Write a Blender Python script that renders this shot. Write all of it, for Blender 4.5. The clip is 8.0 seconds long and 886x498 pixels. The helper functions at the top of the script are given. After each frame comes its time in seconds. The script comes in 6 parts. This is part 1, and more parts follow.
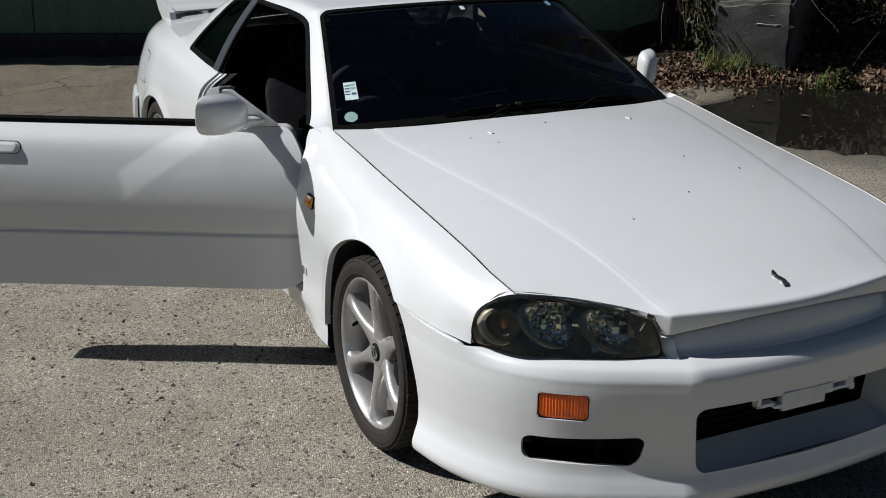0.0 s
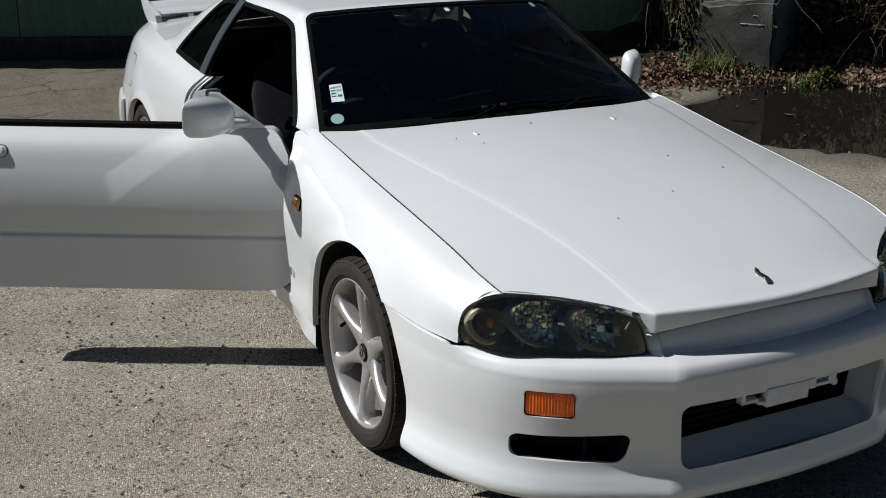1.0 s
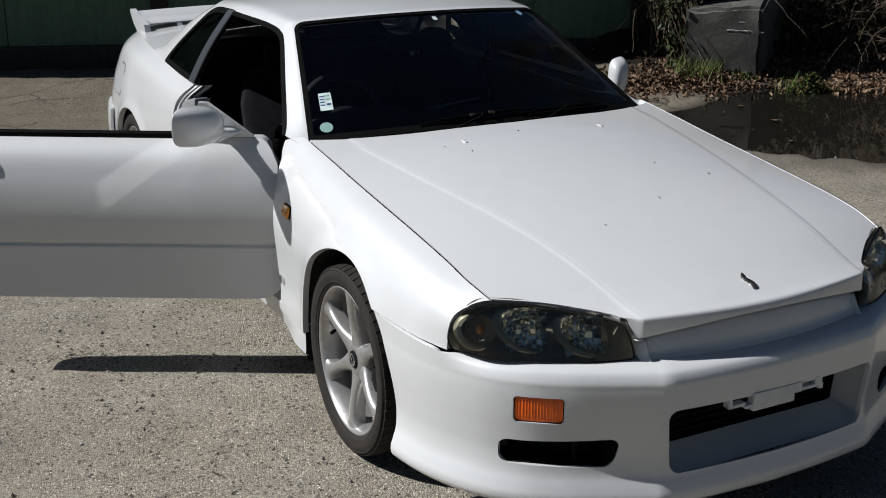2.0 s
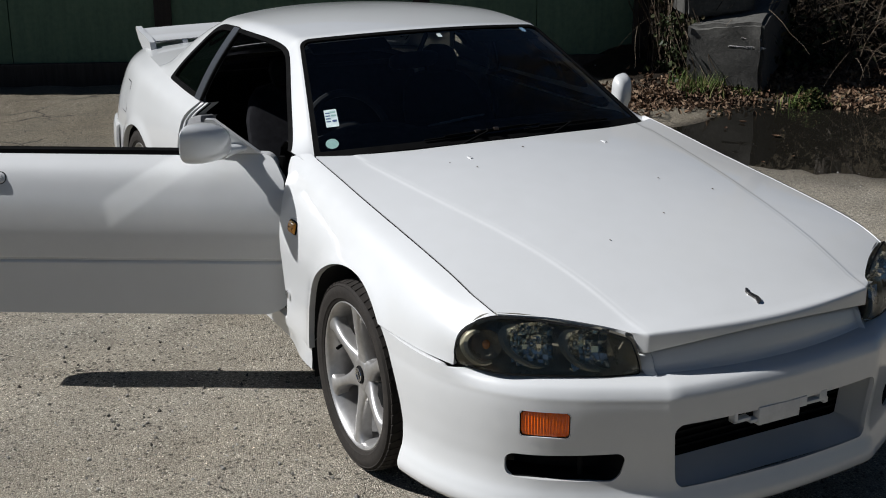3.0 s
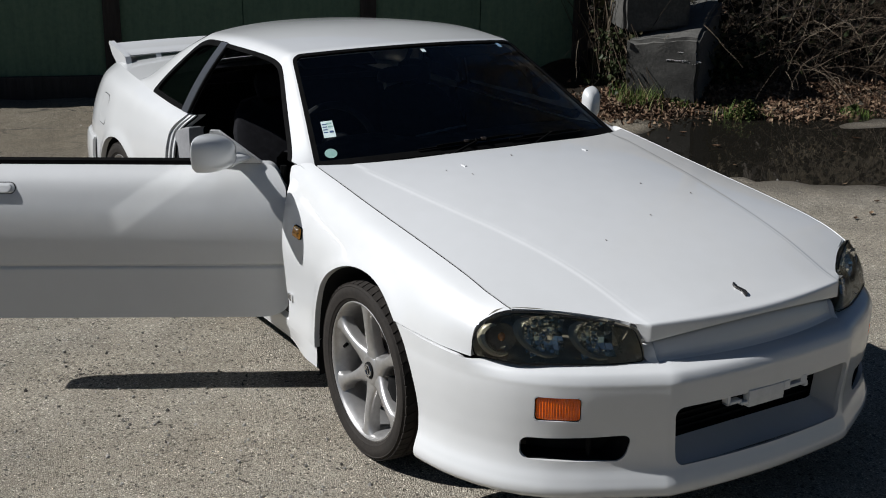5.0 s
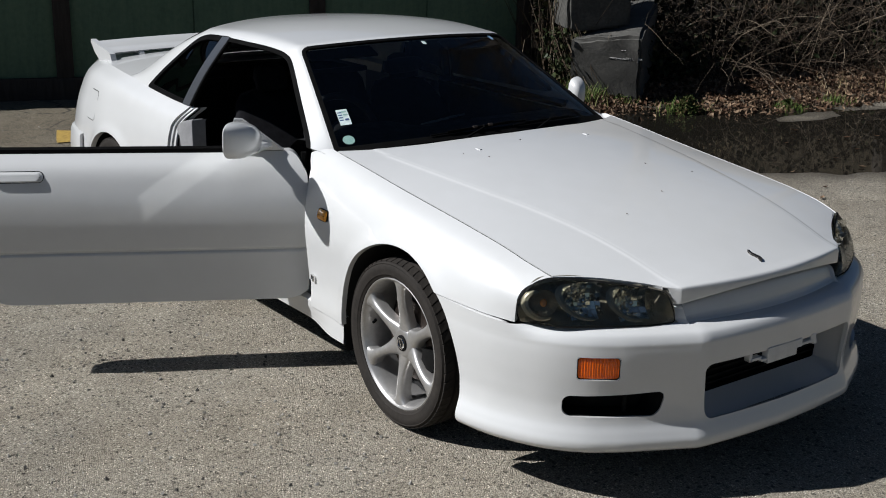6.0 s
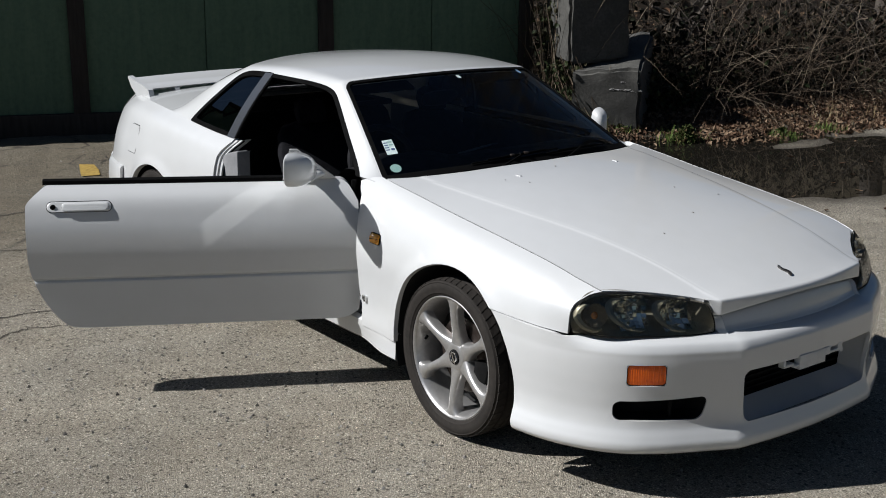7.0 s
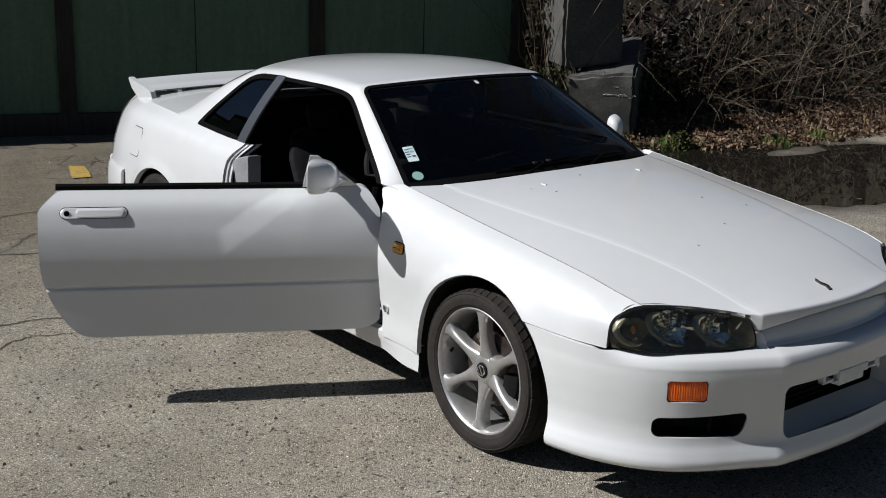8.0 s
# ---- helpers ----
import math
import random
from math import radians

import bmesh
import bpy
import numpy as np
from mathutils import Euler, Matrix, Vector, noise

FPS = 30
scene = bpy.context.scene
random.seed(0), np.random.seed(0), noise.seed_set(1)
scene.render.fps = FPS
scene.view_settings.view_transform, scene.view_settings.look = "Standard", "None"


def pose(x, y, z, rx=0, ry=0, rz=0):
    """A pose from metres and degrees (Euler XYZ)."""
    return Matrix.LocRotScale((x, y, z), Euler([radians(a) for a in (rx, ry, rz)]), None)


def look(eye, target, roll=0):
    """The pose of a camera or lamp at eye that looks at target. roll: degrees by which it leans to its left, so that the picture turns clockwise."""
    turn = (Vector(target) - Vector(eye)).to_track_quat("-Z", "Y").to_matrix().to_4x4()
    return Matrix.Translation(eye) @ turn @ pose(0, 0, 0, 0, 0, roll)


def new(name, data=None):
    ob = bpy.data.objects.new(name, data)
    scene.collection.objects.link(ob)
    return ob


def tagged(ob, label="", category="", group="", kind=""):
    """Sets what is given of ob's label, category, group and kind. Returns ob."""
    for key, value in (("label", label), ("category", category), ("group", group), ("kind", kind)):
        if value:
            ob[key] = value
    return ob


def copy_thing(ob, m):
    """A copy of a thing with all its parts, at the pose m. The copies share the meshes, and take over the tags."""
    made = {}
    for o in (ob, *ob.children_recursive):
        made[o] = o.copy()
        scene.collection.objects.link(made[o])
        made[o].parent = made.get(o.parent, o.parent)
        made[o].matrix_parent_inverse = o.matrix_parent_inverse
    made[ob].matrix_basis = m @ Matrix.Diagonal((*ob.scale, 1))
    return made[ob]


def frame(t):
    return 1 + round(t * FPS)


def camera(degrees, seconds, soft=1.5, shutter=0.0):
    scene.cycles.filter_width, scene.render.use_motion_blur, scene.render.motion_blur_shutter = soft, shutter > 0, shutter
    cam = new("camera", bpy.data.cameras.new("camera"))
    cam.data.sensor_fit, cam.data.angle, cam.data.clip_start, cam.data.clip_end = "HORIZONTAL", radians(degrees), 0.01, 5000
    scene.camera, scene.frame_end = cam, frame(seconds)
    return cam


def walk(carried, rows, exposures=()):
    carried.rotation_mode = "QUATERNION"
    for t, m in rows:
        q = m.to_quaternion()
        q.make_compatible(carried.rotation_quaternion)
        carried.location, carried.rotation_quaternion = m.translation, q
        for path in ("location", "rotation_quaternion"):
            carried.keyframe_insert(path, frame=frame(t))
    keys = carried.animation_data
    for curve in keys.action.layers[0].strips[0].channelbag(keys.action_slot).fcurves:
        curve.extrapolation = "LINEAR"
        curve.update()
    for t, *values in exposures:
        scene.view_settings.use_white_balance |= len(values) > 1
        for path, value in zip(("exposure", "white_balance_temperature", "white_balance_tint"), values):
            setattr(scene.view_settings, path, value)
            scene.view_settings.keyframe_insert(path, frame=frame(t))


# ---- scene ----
import functools

cam = camera(40.6, 8.0, soft=1.0)
PATH = [
    (0, (3.11, -2.175, 1.807), (1.423, -1.32, 1.158), 0.7),
    (0.5, (3.123, -2.182, 1.81), (1.44, -1.318, 1.161), 0.7),
    (1, (3.133, -2.184, 1.813), (1.455, -1.31, 1.166), 0.5),
    (1.5, (3.144, -2.187, 1.819), (1.471, -1.302, 1.175), 0.4),
    (3, (3.168, -2.214, 1.83), (1.486, -1.322, 1.218), 0.2),
    (3.5, (3.168, -2.231, 1.837), (1.48, -1.339, 1.242), 0.2),
    (4, (3.213, -2.282, 1.859), (1.526, -1.379, 1.277), 0.2),
    (4.5, (3.255, -2.401, 1.883), (1.589, -1.459, 1.301), 0.4),
    (6, (3.214, -3.054, 1.83), (1.679, -1.909, 1.253), 1.0),
    (6.5, (3.324, -3.297, 1.866), (1.797, -2.129, 1.313), 0.7),
    (7, (3.298, -3.437, 1.868), (1.771, -2.257, 1.343), 0.6),
    (7.5, (3.173, -3.499, 1.857), (1.655, -2.302, 1.344), 1.0),
    (8, (3.071, -3.543, 1.868), (1.577, -2.32, 1.346), 1.4),
]
walk(cam, [(t, look(eye, target, roll)) for t, eye, target, roll in PATH])

# ---- light ----
SUN = Vector((-0.495, -0.922, 1.0)).normalized()
world = bpy.data.worlds.new("sky")
scene.world = world
world.use_nodes = True
wn = world.node_tree.nodes
sky = wn.new("ShaderNodeTexSky")
sky.sky_type, sky.sun_disc = "NISHITA", False
sky.ozone_density, sky.dust_density = 6.0, 0.4
sky.sun_elevation, sky.sun_rotation = math.asin(SUN.z), math.atan2(SUN.x, SUN.y)
wn["Background"].inputs["Strength"].default_value = 0.023
world.node_tree.links.new(sky.outputs[0], wn["Background"].inputs["Color"])
sun = new("sun", bpy.data.lights.new("sun", "SUN"))
sun.data.energy, sun.data.angle, sun.data.color = 5.0, radians(0.55), (0.99, 0.995, 1.01)
sun.matrix_world = look(SUN * 20, (0, 0, 0))
scene.view_settings.exposure = 0.22

# ---- materials ----
def material(name, colour, rough=0.5, metal=0.0, coat=0.0, spec=0.5):
    m = bpy.data.materials.new(name)
    m.use_nodes = True
    b = m.node_tree.nodes["Principled BSDF"]
    b.inputs["Base Color"].default_value = (*colour, 1)
    b.inputs["Roughness"].default_value, b.inputs["Metallic"].default_value = rough, metal
    b.inputs["Coat Weight"].default_value, b.inputs["Coat Roughness"].default_value = coat, 0.04
    b.inputs["Specular IOR Level"].default_value = spec
    return m


def node(m, kind, **values):
    n = m.node_tree.nodes.new("ShaderNode" + kind)
    for key, value in values.items():
        n.inputs[key.replace("_", " ")].default_value = value
    return n


def link(m, a, b):
    m.node_tree.links.new(a, b)


def coords(m, space="Object"):
    return node(m, "TexCoord").outputs[space]


def noise_of(m, scale, detail=4.0, rough=0.6, vec=None, stretch=None):
    n = node(m, "TexNoise", Scale=scale, Detail=detail, Roughness=rough)
    vec = vec or coords(m)
    if stretch:
        mp = node(m, "Mapping", Scale=stretch)
        link(m, vec, mp.inputs["Vector"])
        vec = mp.outputs[0]
    link(m, vec, n.inputs["Vector"])
    return n.outputs["Fac"]


def ramp(m, fac, stops):
    r = m.node_tree.nodes.new("ShaderNodeValToRGB")
    els = r.color_ramp.elements
    while len(els) < len(stops):
        els.new(0.5)
    for e, (p, c) in zip(els, stops):
        e.position = p
        e.color = (*c, 1) if len(c) == 3 else c
    link(m, fac, r.inputs[0])
    return r.outputs[0]


def grey(v):
    return (v, v, v)


def mixc(m, fac, a, b, mode="MIX"):
    n = m.node_tree.nodes.new("ShaderNodeMix")
    n.data_type, n.blend_type = "RGBA", mode
    for k, v in ((0, fac), (6, a), (7, b)):
        if hasattr(v, "is_output"):
            link(m, v, n.inputs[k])
        else:
            n.inputs[k].default_value = v if k == 0 else (*v, 1)
    return n.outputs[2]


def bump(m, height, strength, distance=0.01):
    b = node(m, "Bump", Strength=strength, Distance=distance)
    link(m, height, b.inputs["Height"])
    link(m, b.outputs[0], m.node_tree.nodes["Principled BSDF"].inputs["Normal"])
    return b


def bsdf(m):
    return m.node_tree.nodes["Principled BSDF"].inputs


def varied(name, dark, light, scale=6.0, rough=(0.5, 0.7), metal=0.0, coat=0.0, relief=0.0, fine=60.0, stretch=None):
    """A surface that wanders between two colours at two scales, with fine relief."""
    m = material(name, light, rough[0], metal, coat)
    big, small = noise_of(m, scale, stretch=stretch), noise_of(m, fine, 3.0, stretch=stretch)
    both = mixc(m, 0.4, big, small)
    link(m, ramp(m, both, [(0.3, dark), (0.7, light)]), bsdf(m)["Base Color"])
    link(m, ramp(m, big, [(0.3, grey(rough[1])), (0.7, grey(rough[0]))]), bsdf(m)["Roughness"])
    if relief:
        bump(m, small, relief, 0.004)
    return m


def glass(name, tint, rough=0.0, ior=1.5):
    m = bpy.data.materials.new(name)
    m.use_nodes = True
    t = m.node_tree
    t.nodes.remove(t.nodes["Principled BSDF"])
    tr, gl, fr, mx = (t.nodes.new("ShaderNode" + k) for k in ("BsdfTransparent", "BsdfGlossy", "Fresnel", "MixShader"))
    tr.inputs["Color"].default_value = (*tint, 1)
    gl.inputs["Roughness"].default_value, fr.inputs["IOR"].default_value = rough, ior
    t.links.new(fr.outputs[0], mx.inputs[0])
    t.links.new(tr.outputs[0], mx.inputs[1])
    t.links.new(gl.outputs[0], mx.inputs[2])
    t.links.new(mx.outputs[0], t.nodes["Material Output"].inputs["Surface"])
    return m


def paint_white():
    m = material("white_car_paint", (0.59, 0.59, 0.585), 0.35, coat=1.0)
    big, mid = noise_of(m, 2.2), noise_of(m, 14.0, 5.0)
    link(m, ramp(m, mixc(m, 0.5, big, mid), [(0.30, (0.578, 0.582, 0.574)), (0.68, (0.602, 0.607, 0.603))]), bsdf(m)["Base Color"])
    link(m, ramp(m, mid, [(0.3, grey(0.36)), (0.7, grey(0.42))]), bsdf(m)["Roughness"])
    link(m, ramp(m, big, [(0.3, grey(0.03)), (0.75, grey(0.06))]), bsdf(m)["Coat Roughness"])
    bump(m, noise_of(m, 120.0, 2.0), 0.012, 0.002)
    return m


PAINT = paint_white()
RUBBER = varied("black_rubber_seal", (0.0015, 0.0015, 0.0015), (0.004, 0.004, 0.004), 9, (0.72, 0.9))
BLACK = varied("black_plastic", (0.006, 0.006, 0.006), (0.014, 0.014, 0.014), 12, (0.5, 0.75))
# near black in place of the shade on inner panels
DARKVOID = material("shade_black_panel", (0.004, 0.004, 0.004), 0.9)
TRIM = varied("charcoal_interior_plastic", (0.012, 0.012, 0.013), (0.024, 0.024, 0.026), 20, (0.55, 0.75), relief=0.2, fine=300)
CLOTH = varied("dark_grey_seat_cloth", (0.009, 0.009, 0.010), (0.019, 0.019, 0.022), 30, (0.85, 0.95), relief=0.5, fine=400)
ALLOY = varied("silver_wheel_paint", (0.36, 0.35, 0.34), (0.50, 0.49, 0.475), 18, (0.33, 0.45), metal=0.72, coat=0.2)
CHROME = material("chrome", (0.75, 0.75, 0.75), 0.08, 1.0)
STEEL = varied("worn_brake_steel", (0.05, 0.035, 0.028), (0.13, 0.11, 0.10), 30, (0.35, 0.6), metal=0.9)
RUST = varied("rusty_hub_iron", (0.10, 0.045, 0.02), (0.24, 0.12, 0.06), 40, (0.7, 0.9))
AMBER = varied("amber_lamp_plastic", (0.66, 0.075, 0.0), (0.92, 0.15, 0.0), 40, (0.12, 0.2), coat=0.15)
PILLAR = varied("grey_film_on_pillar", (0.035, 0.038, 0.045), (0.055, 0.06, 0.07), 8, (0.3, 0.45), coat=0.4)
WINDSHIELD = glass("windshield_glass", (0.86, 0.91, 0.89), 0.0, 1.5)
TINT = glass("dark_tinted_glass", (0.03, 0.03, 0.035), 0.0, 1.9)
LENS = glass("smoked_headlamp_lens", (0.94, 0.93, 0.86), 0.0, 1.4)
DARKCHROME = varied("smoked_reflector", (0.24, 0.22, 0.18), (0.40, 0.37, 0.30), 20, (0.25, 0.35), metal=0.25)
BEZEL = varied("champagne_lamp_bezel", (0.34, 0.32, 0.26), (0.48, 0.45, 0.37), 30, (0.3, 0.4), metal=0.15)
REFLECTOR = varied("hazy_silver_reflector", (0.66, 0.66, 0.62), (0.84, 0.84, 0.80), 30, (0.07, 0.16), metal=0.95)
MARKER = varied("marker_amber_plastic", (0.75, 0.26, 0.01), (0.90, 0.42, 0.03), 60, (0.15, 0.25), coat=0.6)
BEEHIVE = varied("beehive_amber_bulb", (0.45, 0.12, 0.02), (0.75, 0.42, 0.18), 160, (0.15, 0.3), coat=0.5)
for dull in (RUBBER, BLACK, TRIM, CLOTH):
    bsdf(dull)["Specular IOR Level"].default_value = 0.06
MIRROR = material("mirror_silver", (0.85, 0.86, 0.87), 0.03, 1.0)
STICKER = varied("pale_sticker_paper", (0.42, 0.52, 0.50), (0.62, 0.70, 0.68), 60, (0.5, 0.6))
STICKER_INK = material("sticker_blue_print", (0.03, 0.06, 0.16), 0.5)
STICKER_GREEN = varied("green_round_sticker_print", (0.16, 0.30, 0.27), (0.28, 0.42, 0.38), 200, (0.4, 0.5))

# ---- mesh tools: a shape is (vertices, faces) ----
cached = functools.lru_cache(maxsize=None)


def grid(us, vs):
    us, vs = np.asarray(us, float), np.asarray(vs, float)
    V = [(u, v) for u in us for v in vs]
    n = len(vs)
    F = [(i * n + j, (i + 1) * n + j, (i + 1) * n + j + 1, i * n + j + 1) for i in range(len(us) - 1) for j in range(n - 1)]
    return V, F


def clip(geo, f):
    """Keeps the part of a shape where f(vertex) > 0, cut sharply along f = 0."""
    V, F = list(geo[0]), geo[1]
    val = [f(v) for v in V]
    cuts, out = {}, []

    def cut(a, b):
        key = (min(a, b), max(a, b))
        if key not in cuts:
            p, q = (np.array(V[a]), np.array(V[b])) if val[a] > 0 else (np.array(V[b]), np.array(V[a]))
            for _ in range(12):
                mid = (p + q) / 2
                if f(mid) > 0:
                    p = mid
                else:
                    q = mid
            cuts[key] = len(V)
            V.append(tuple((p + q) / 2))
        return cuts[key]

    for face in F:
        ins = [val[i] > 0 for i in face]
        if all(ins):
            out.append(face)
        elif any(ins):
            poly = []
            for k, a in enumerate(face):
                b = face[(k + 1) % len(face)]
                if val[a] > 0:
                    poly.append(a)
                if (val[a] > 0) != (val[b] > 0):
                    poly.append(cut(a, b))
            if len(poly) > 2:
                out.append(tuple(poly))
    used = sorted({i for face in out for i in face})
    new_at = {i: k for k, i in enumerate(used)}
    return [V[i] for i in used], [tuple(new_at[i] for i in face) for face in out]


def mapped(geo, S):
    return [tuple(S(*v)) for v in geo[0]], geo[1]


def joined(*geos):
    V, F = [], []
    for g in geos:
        n = len(V)
        V += list(g[0])
        F += [tuple(i + n for i in f) for f in g[1]]
    return V, F


def flipped(geo):
    """The same shape on the other side of the car."""
    return [(v[0], -v[1], v[2]) for v in geo[0]], [tuple(reversed(f)) for f in geo[1]]


def moved(geo, m):
    return [tuple(m @ Vector(v)) for v in geo[0]], geo[1]


def rim(geo, depth, inward=None):
    """Adds a flange along every open edge, turned in by depth (against the surface, or along inward)."""
    V, F = list(geo[0]), list(geo[1])
    normal = np.zeros((len(V), 3))
    P = np.array(V)
    count = {}
    for f in geo[1]:
        n = np.cross(P[f[1]] - P[f[0]], P[f[2]] - P[f[0]])
        for k, a in enumerate(f):
            normal[a] += n
            b = f[(k + 1) % len(f)]
            key = (min(a, b), max(a, b))
            count[key] = (a, b) if key not in count else None
    if float(np.sum(normal * (P - np.array((-1.2, 0.0, 0.40))))) < 0:
        normal = -normal
    edge = [e for e in count.values() if e]
    twin = {}
    for a, b in edge:
        for i in (a, b):
            if i not in twin:
                d = np.array(inward) if inward is not None else -normal[i] / (np.linalg.norm(normal[i]) + 1e-12)
                twin[i] = len(V)
                V.append(tuple(P[i] + d * depth))
        F.append((b, a, twin[a], twin[b]))
    return V, F


def welded(geo):
    """Joins vertices that coincide."""
    at, to, V = {}, [], []
    for v in geo[0]:
        key = tuple(round(c * 5000) for c in v)
        if key not in at:
            at[key] = len(V)
            V.append(v)
        to.append(at[key])
    F = []
    for f in geo[1]:
        f = list(dict.fromkeys(to[i] for i in f))
        if len(f) > 2:
            F.append(tuple(f))
    return V, F


def cbox(x0, x1, y0, y1, z0, z1, b=0.004):
    """A box with bevelled edges."""
    b = min(b, (x1 - x0) / 2.01, (y1 - y0) / 2.01, (z1 - z0) / 2.01)
    bm = bmesh.new()
    bmesh.ops.create_cube(bm, size=1)
    for v in bm.verts:
        v.co = ((x0 + x1) / 2 + v.co.x * (x1 - x0), (y0 + y1) / 2 + v.co.y * (y1 - y0), (z0 + z1) / 2 + v.co.z * (z1 - z0))
    if b > 0:
        bmesh.ops.bevel(bm, geom=bm.edges[:], offset=b, segments=2, affect="EDGES", profile=0.6)
    geo = [tuple(v.co) for v in bm.verts], [tuple(v.index for v in f.verts) for f in bm.faces]
    bm.free()
    return geo


def loft(rings, closed=True, caps=True):
    n = len(rings[0])
    V = [tuple(p) for r in rings for p in r]
    F = []
    for i in range(len(rings) - 1):
        for j in range(n if closed else n - 1):
            k = (j + 1) % n
            F.append((i * n + j, i * n + k, (i + 1) * n + k, (i + 1) * n + j))
    if caps and closed:
        F += [tuple(range(n))[::-1], tuple(range((len(rings) - 1) * n, len(rings) * n))]
    return V, F


def tube(points, radii, n=8):
    P = [Vector(p) for p in points]
    if not hasattr(radii, "__len__"):
        radii = [radii] * len(P)
    rings, side = [], None
    for i, p in enumerate(P):
        t = (P[min(i + 1, len(P) - 1)] - P[max(i - 1, 0)]).normalized()
        if side is None:
            side = t.orthogonal().normalized()
        side = (side - t * side.dot(t)).normalized()
        up = t.cross(side)
        rings.append([p + (side * math.cos(a) + up * math.sin(a)) * radii[i] for a in (2 * math.pi * k / n for k in range(n))])
    return loft(rings)


def lathe(profile, n=48, closed=False):
    """Turns (radius, y) points round the y axis."""
    rings = [[(r * math.cos(a), y, r * math.sin(a)) for a in (2 * math.pi * k / n for k in range(n))] for r, y in profile]
    if closed:
        rings.append(rings[0])
    return loft(rings, caps=False)


def blob(cx, cy, cz, rx, ry, rz, e=2.0, nu=20, nv=12):
    """An ellipsoid, squarer as e grows."""
    def pw(c):
        return math.copysign(abs(c) ** (2 / e), c)
    rings = []
    for i in range(nv + 1):
        t = math.pi * (i / nv - 0.5)
        rings.append([(cx + rx * pw(math.cos(t)) * pw(math.cos(a)), cy + ry * pw(math.cos(t)) * pw(math.sin(a)), cz + rz * pw(math.sin(t)))
                      for a in (2 * math.pi * k / nu for k in range(nu))])
    return loft(rings, caps=False)


def spline(*pts):
    """A smooth curve y(x) through points, with no overshoot."""
    pts = sorted(pts)
    x, y = np.array([p[0] for p in pts], float), np.array([p[1] for p in pts], float)
    h, d = np.diff(x), np.diff(y) / np.diff(x)
    m = np.zeros(len(x))
    m[0], m[-1] = d[0], d[-1]
    for i in range(1, len(x) - 1):
        if d[i - 1] * d[i] > 0:
            m[i] = (h[i - 1] + h[i]) / (h[i - 1] / d[i - 1] + h[i] / d[i])

    def value(t):
        t = min(max(t, x[0]), x[-1])
        i = min(int(np.searchsorted(x, t, "right")) - 1, len(x) - 2)
        s = (t - x[i]) / h[i]
        return float(y[i] * (1 + 2 * s) * (1 - s) ** 2 + m[i] * h[i] * s * (1 - s) ** 2 + y[i + 1] * s * s * (3 - 2 * s) + m[i + 1] * h[i] * s * s * (s - 1))
    return value


def curve_through(points, k):
    """The point at k (0, 1, 2 ... at each point) of a smooth line through points."""
    P = np.asarray(points, float)
    i = int(min(max(math.floor(k), 0), len(P) - 2))
    s = k - i
    a, b = P[i], P[i + 1]

    def slope(j):
        """Tangent at point j, for steps of this segment's length."""
        l0, l1 = np.linalg.norm(P[j] - P[j - 1]) + 1e-9, np.linalg.norm(P[j + 1] - P[j]) + 1e-9
        return ((P[j] - P[j - 1]) / l0 * l1 + (P[j + 1] - P[j]) / l1 * l0) / (l0 + l1) * np.linalg.norm(b - a)
    m0 = slope(i) if i > 0 else b - a
    m1 = slope(i + 1) if i + 2 < len(P) else b - a
    return a * (1 + 2 * s) * (1 - s) ** 2 + m0 * s * (1 - s) ** 2 + b * s * s * (3 - 2 * s) + m1 * s * s * (s - 1)


def rbox(u, v, u0, u1, v0, v1, r):
    """How far (u, v) lies outside a rounded rectangle (minus: inside)."""
    a, b = abs(u - (u0 + u1) / 2) - (u1 - u0) / 2 + r, abs(v - (v0 + v1) / 2) - (v1 - v0) / 2 + r
    return math.hypot(max(a, 0), max(b, 0)) + min(max(a, b), 0) - r


def ss(a, b, t):
    t = min(max((t - a) / (b - a), 0), 1)
    return t * t * (3 - 2 * t)


def part(name, geo, mat, parent=None, label="", sharp=32, smooth=True, weld=True):
    """Links a shape as one mesh object, under a thing or a part."""
    me = bpy.data.meshes.new(name)
    if weld:
        bm = bmesh.new()
        vs = [bm.verts.new(v) for v in geo[0]]
        for f in geo[1]:
            try:
                bm.faces.new([vs[i] for i in f])
            except ValueError:
                pass
        bmesh.ops.remove_doubles(bm, verts=bm.verts[:], dist=2e-4)
        bmesh.ops.recalc_face_normals(bm, faces=bm.faces[:])
        bm.to_mesh(me)
        bm.free()
    else:
        me.from_pydata([tuple(v) for v in geo[0]], [], [tuple(f) for f in geo[1]])
    me.materials.append(mat)
    if smooth:
        me.polygons.foreach_set("use_smooth", [True] * len(me.polygons))
        me.set_sharp_from_angle(angle=radians(sharp))
    ob = new(name, me)
    if parent:
        ob.parent = parent
    if label:
        tagged(ob, label)
    return ob


def thing(name, label, category, at=(0, 0, 0), kind="", group=""):
    ob = new(name)
    ob.location = at
    return tagged(ob, label, category, group, kind)

# ---- the car: x to its nose, y to its left, front axle over x = 0 ----
AXLE_F, AXLE_R, HUB_Z = 0.01, -2.56, 0.303
ARCH = 0.366
car = thing("car", "white two-door coupe with its driver's door open, parked on asphalt", "car")

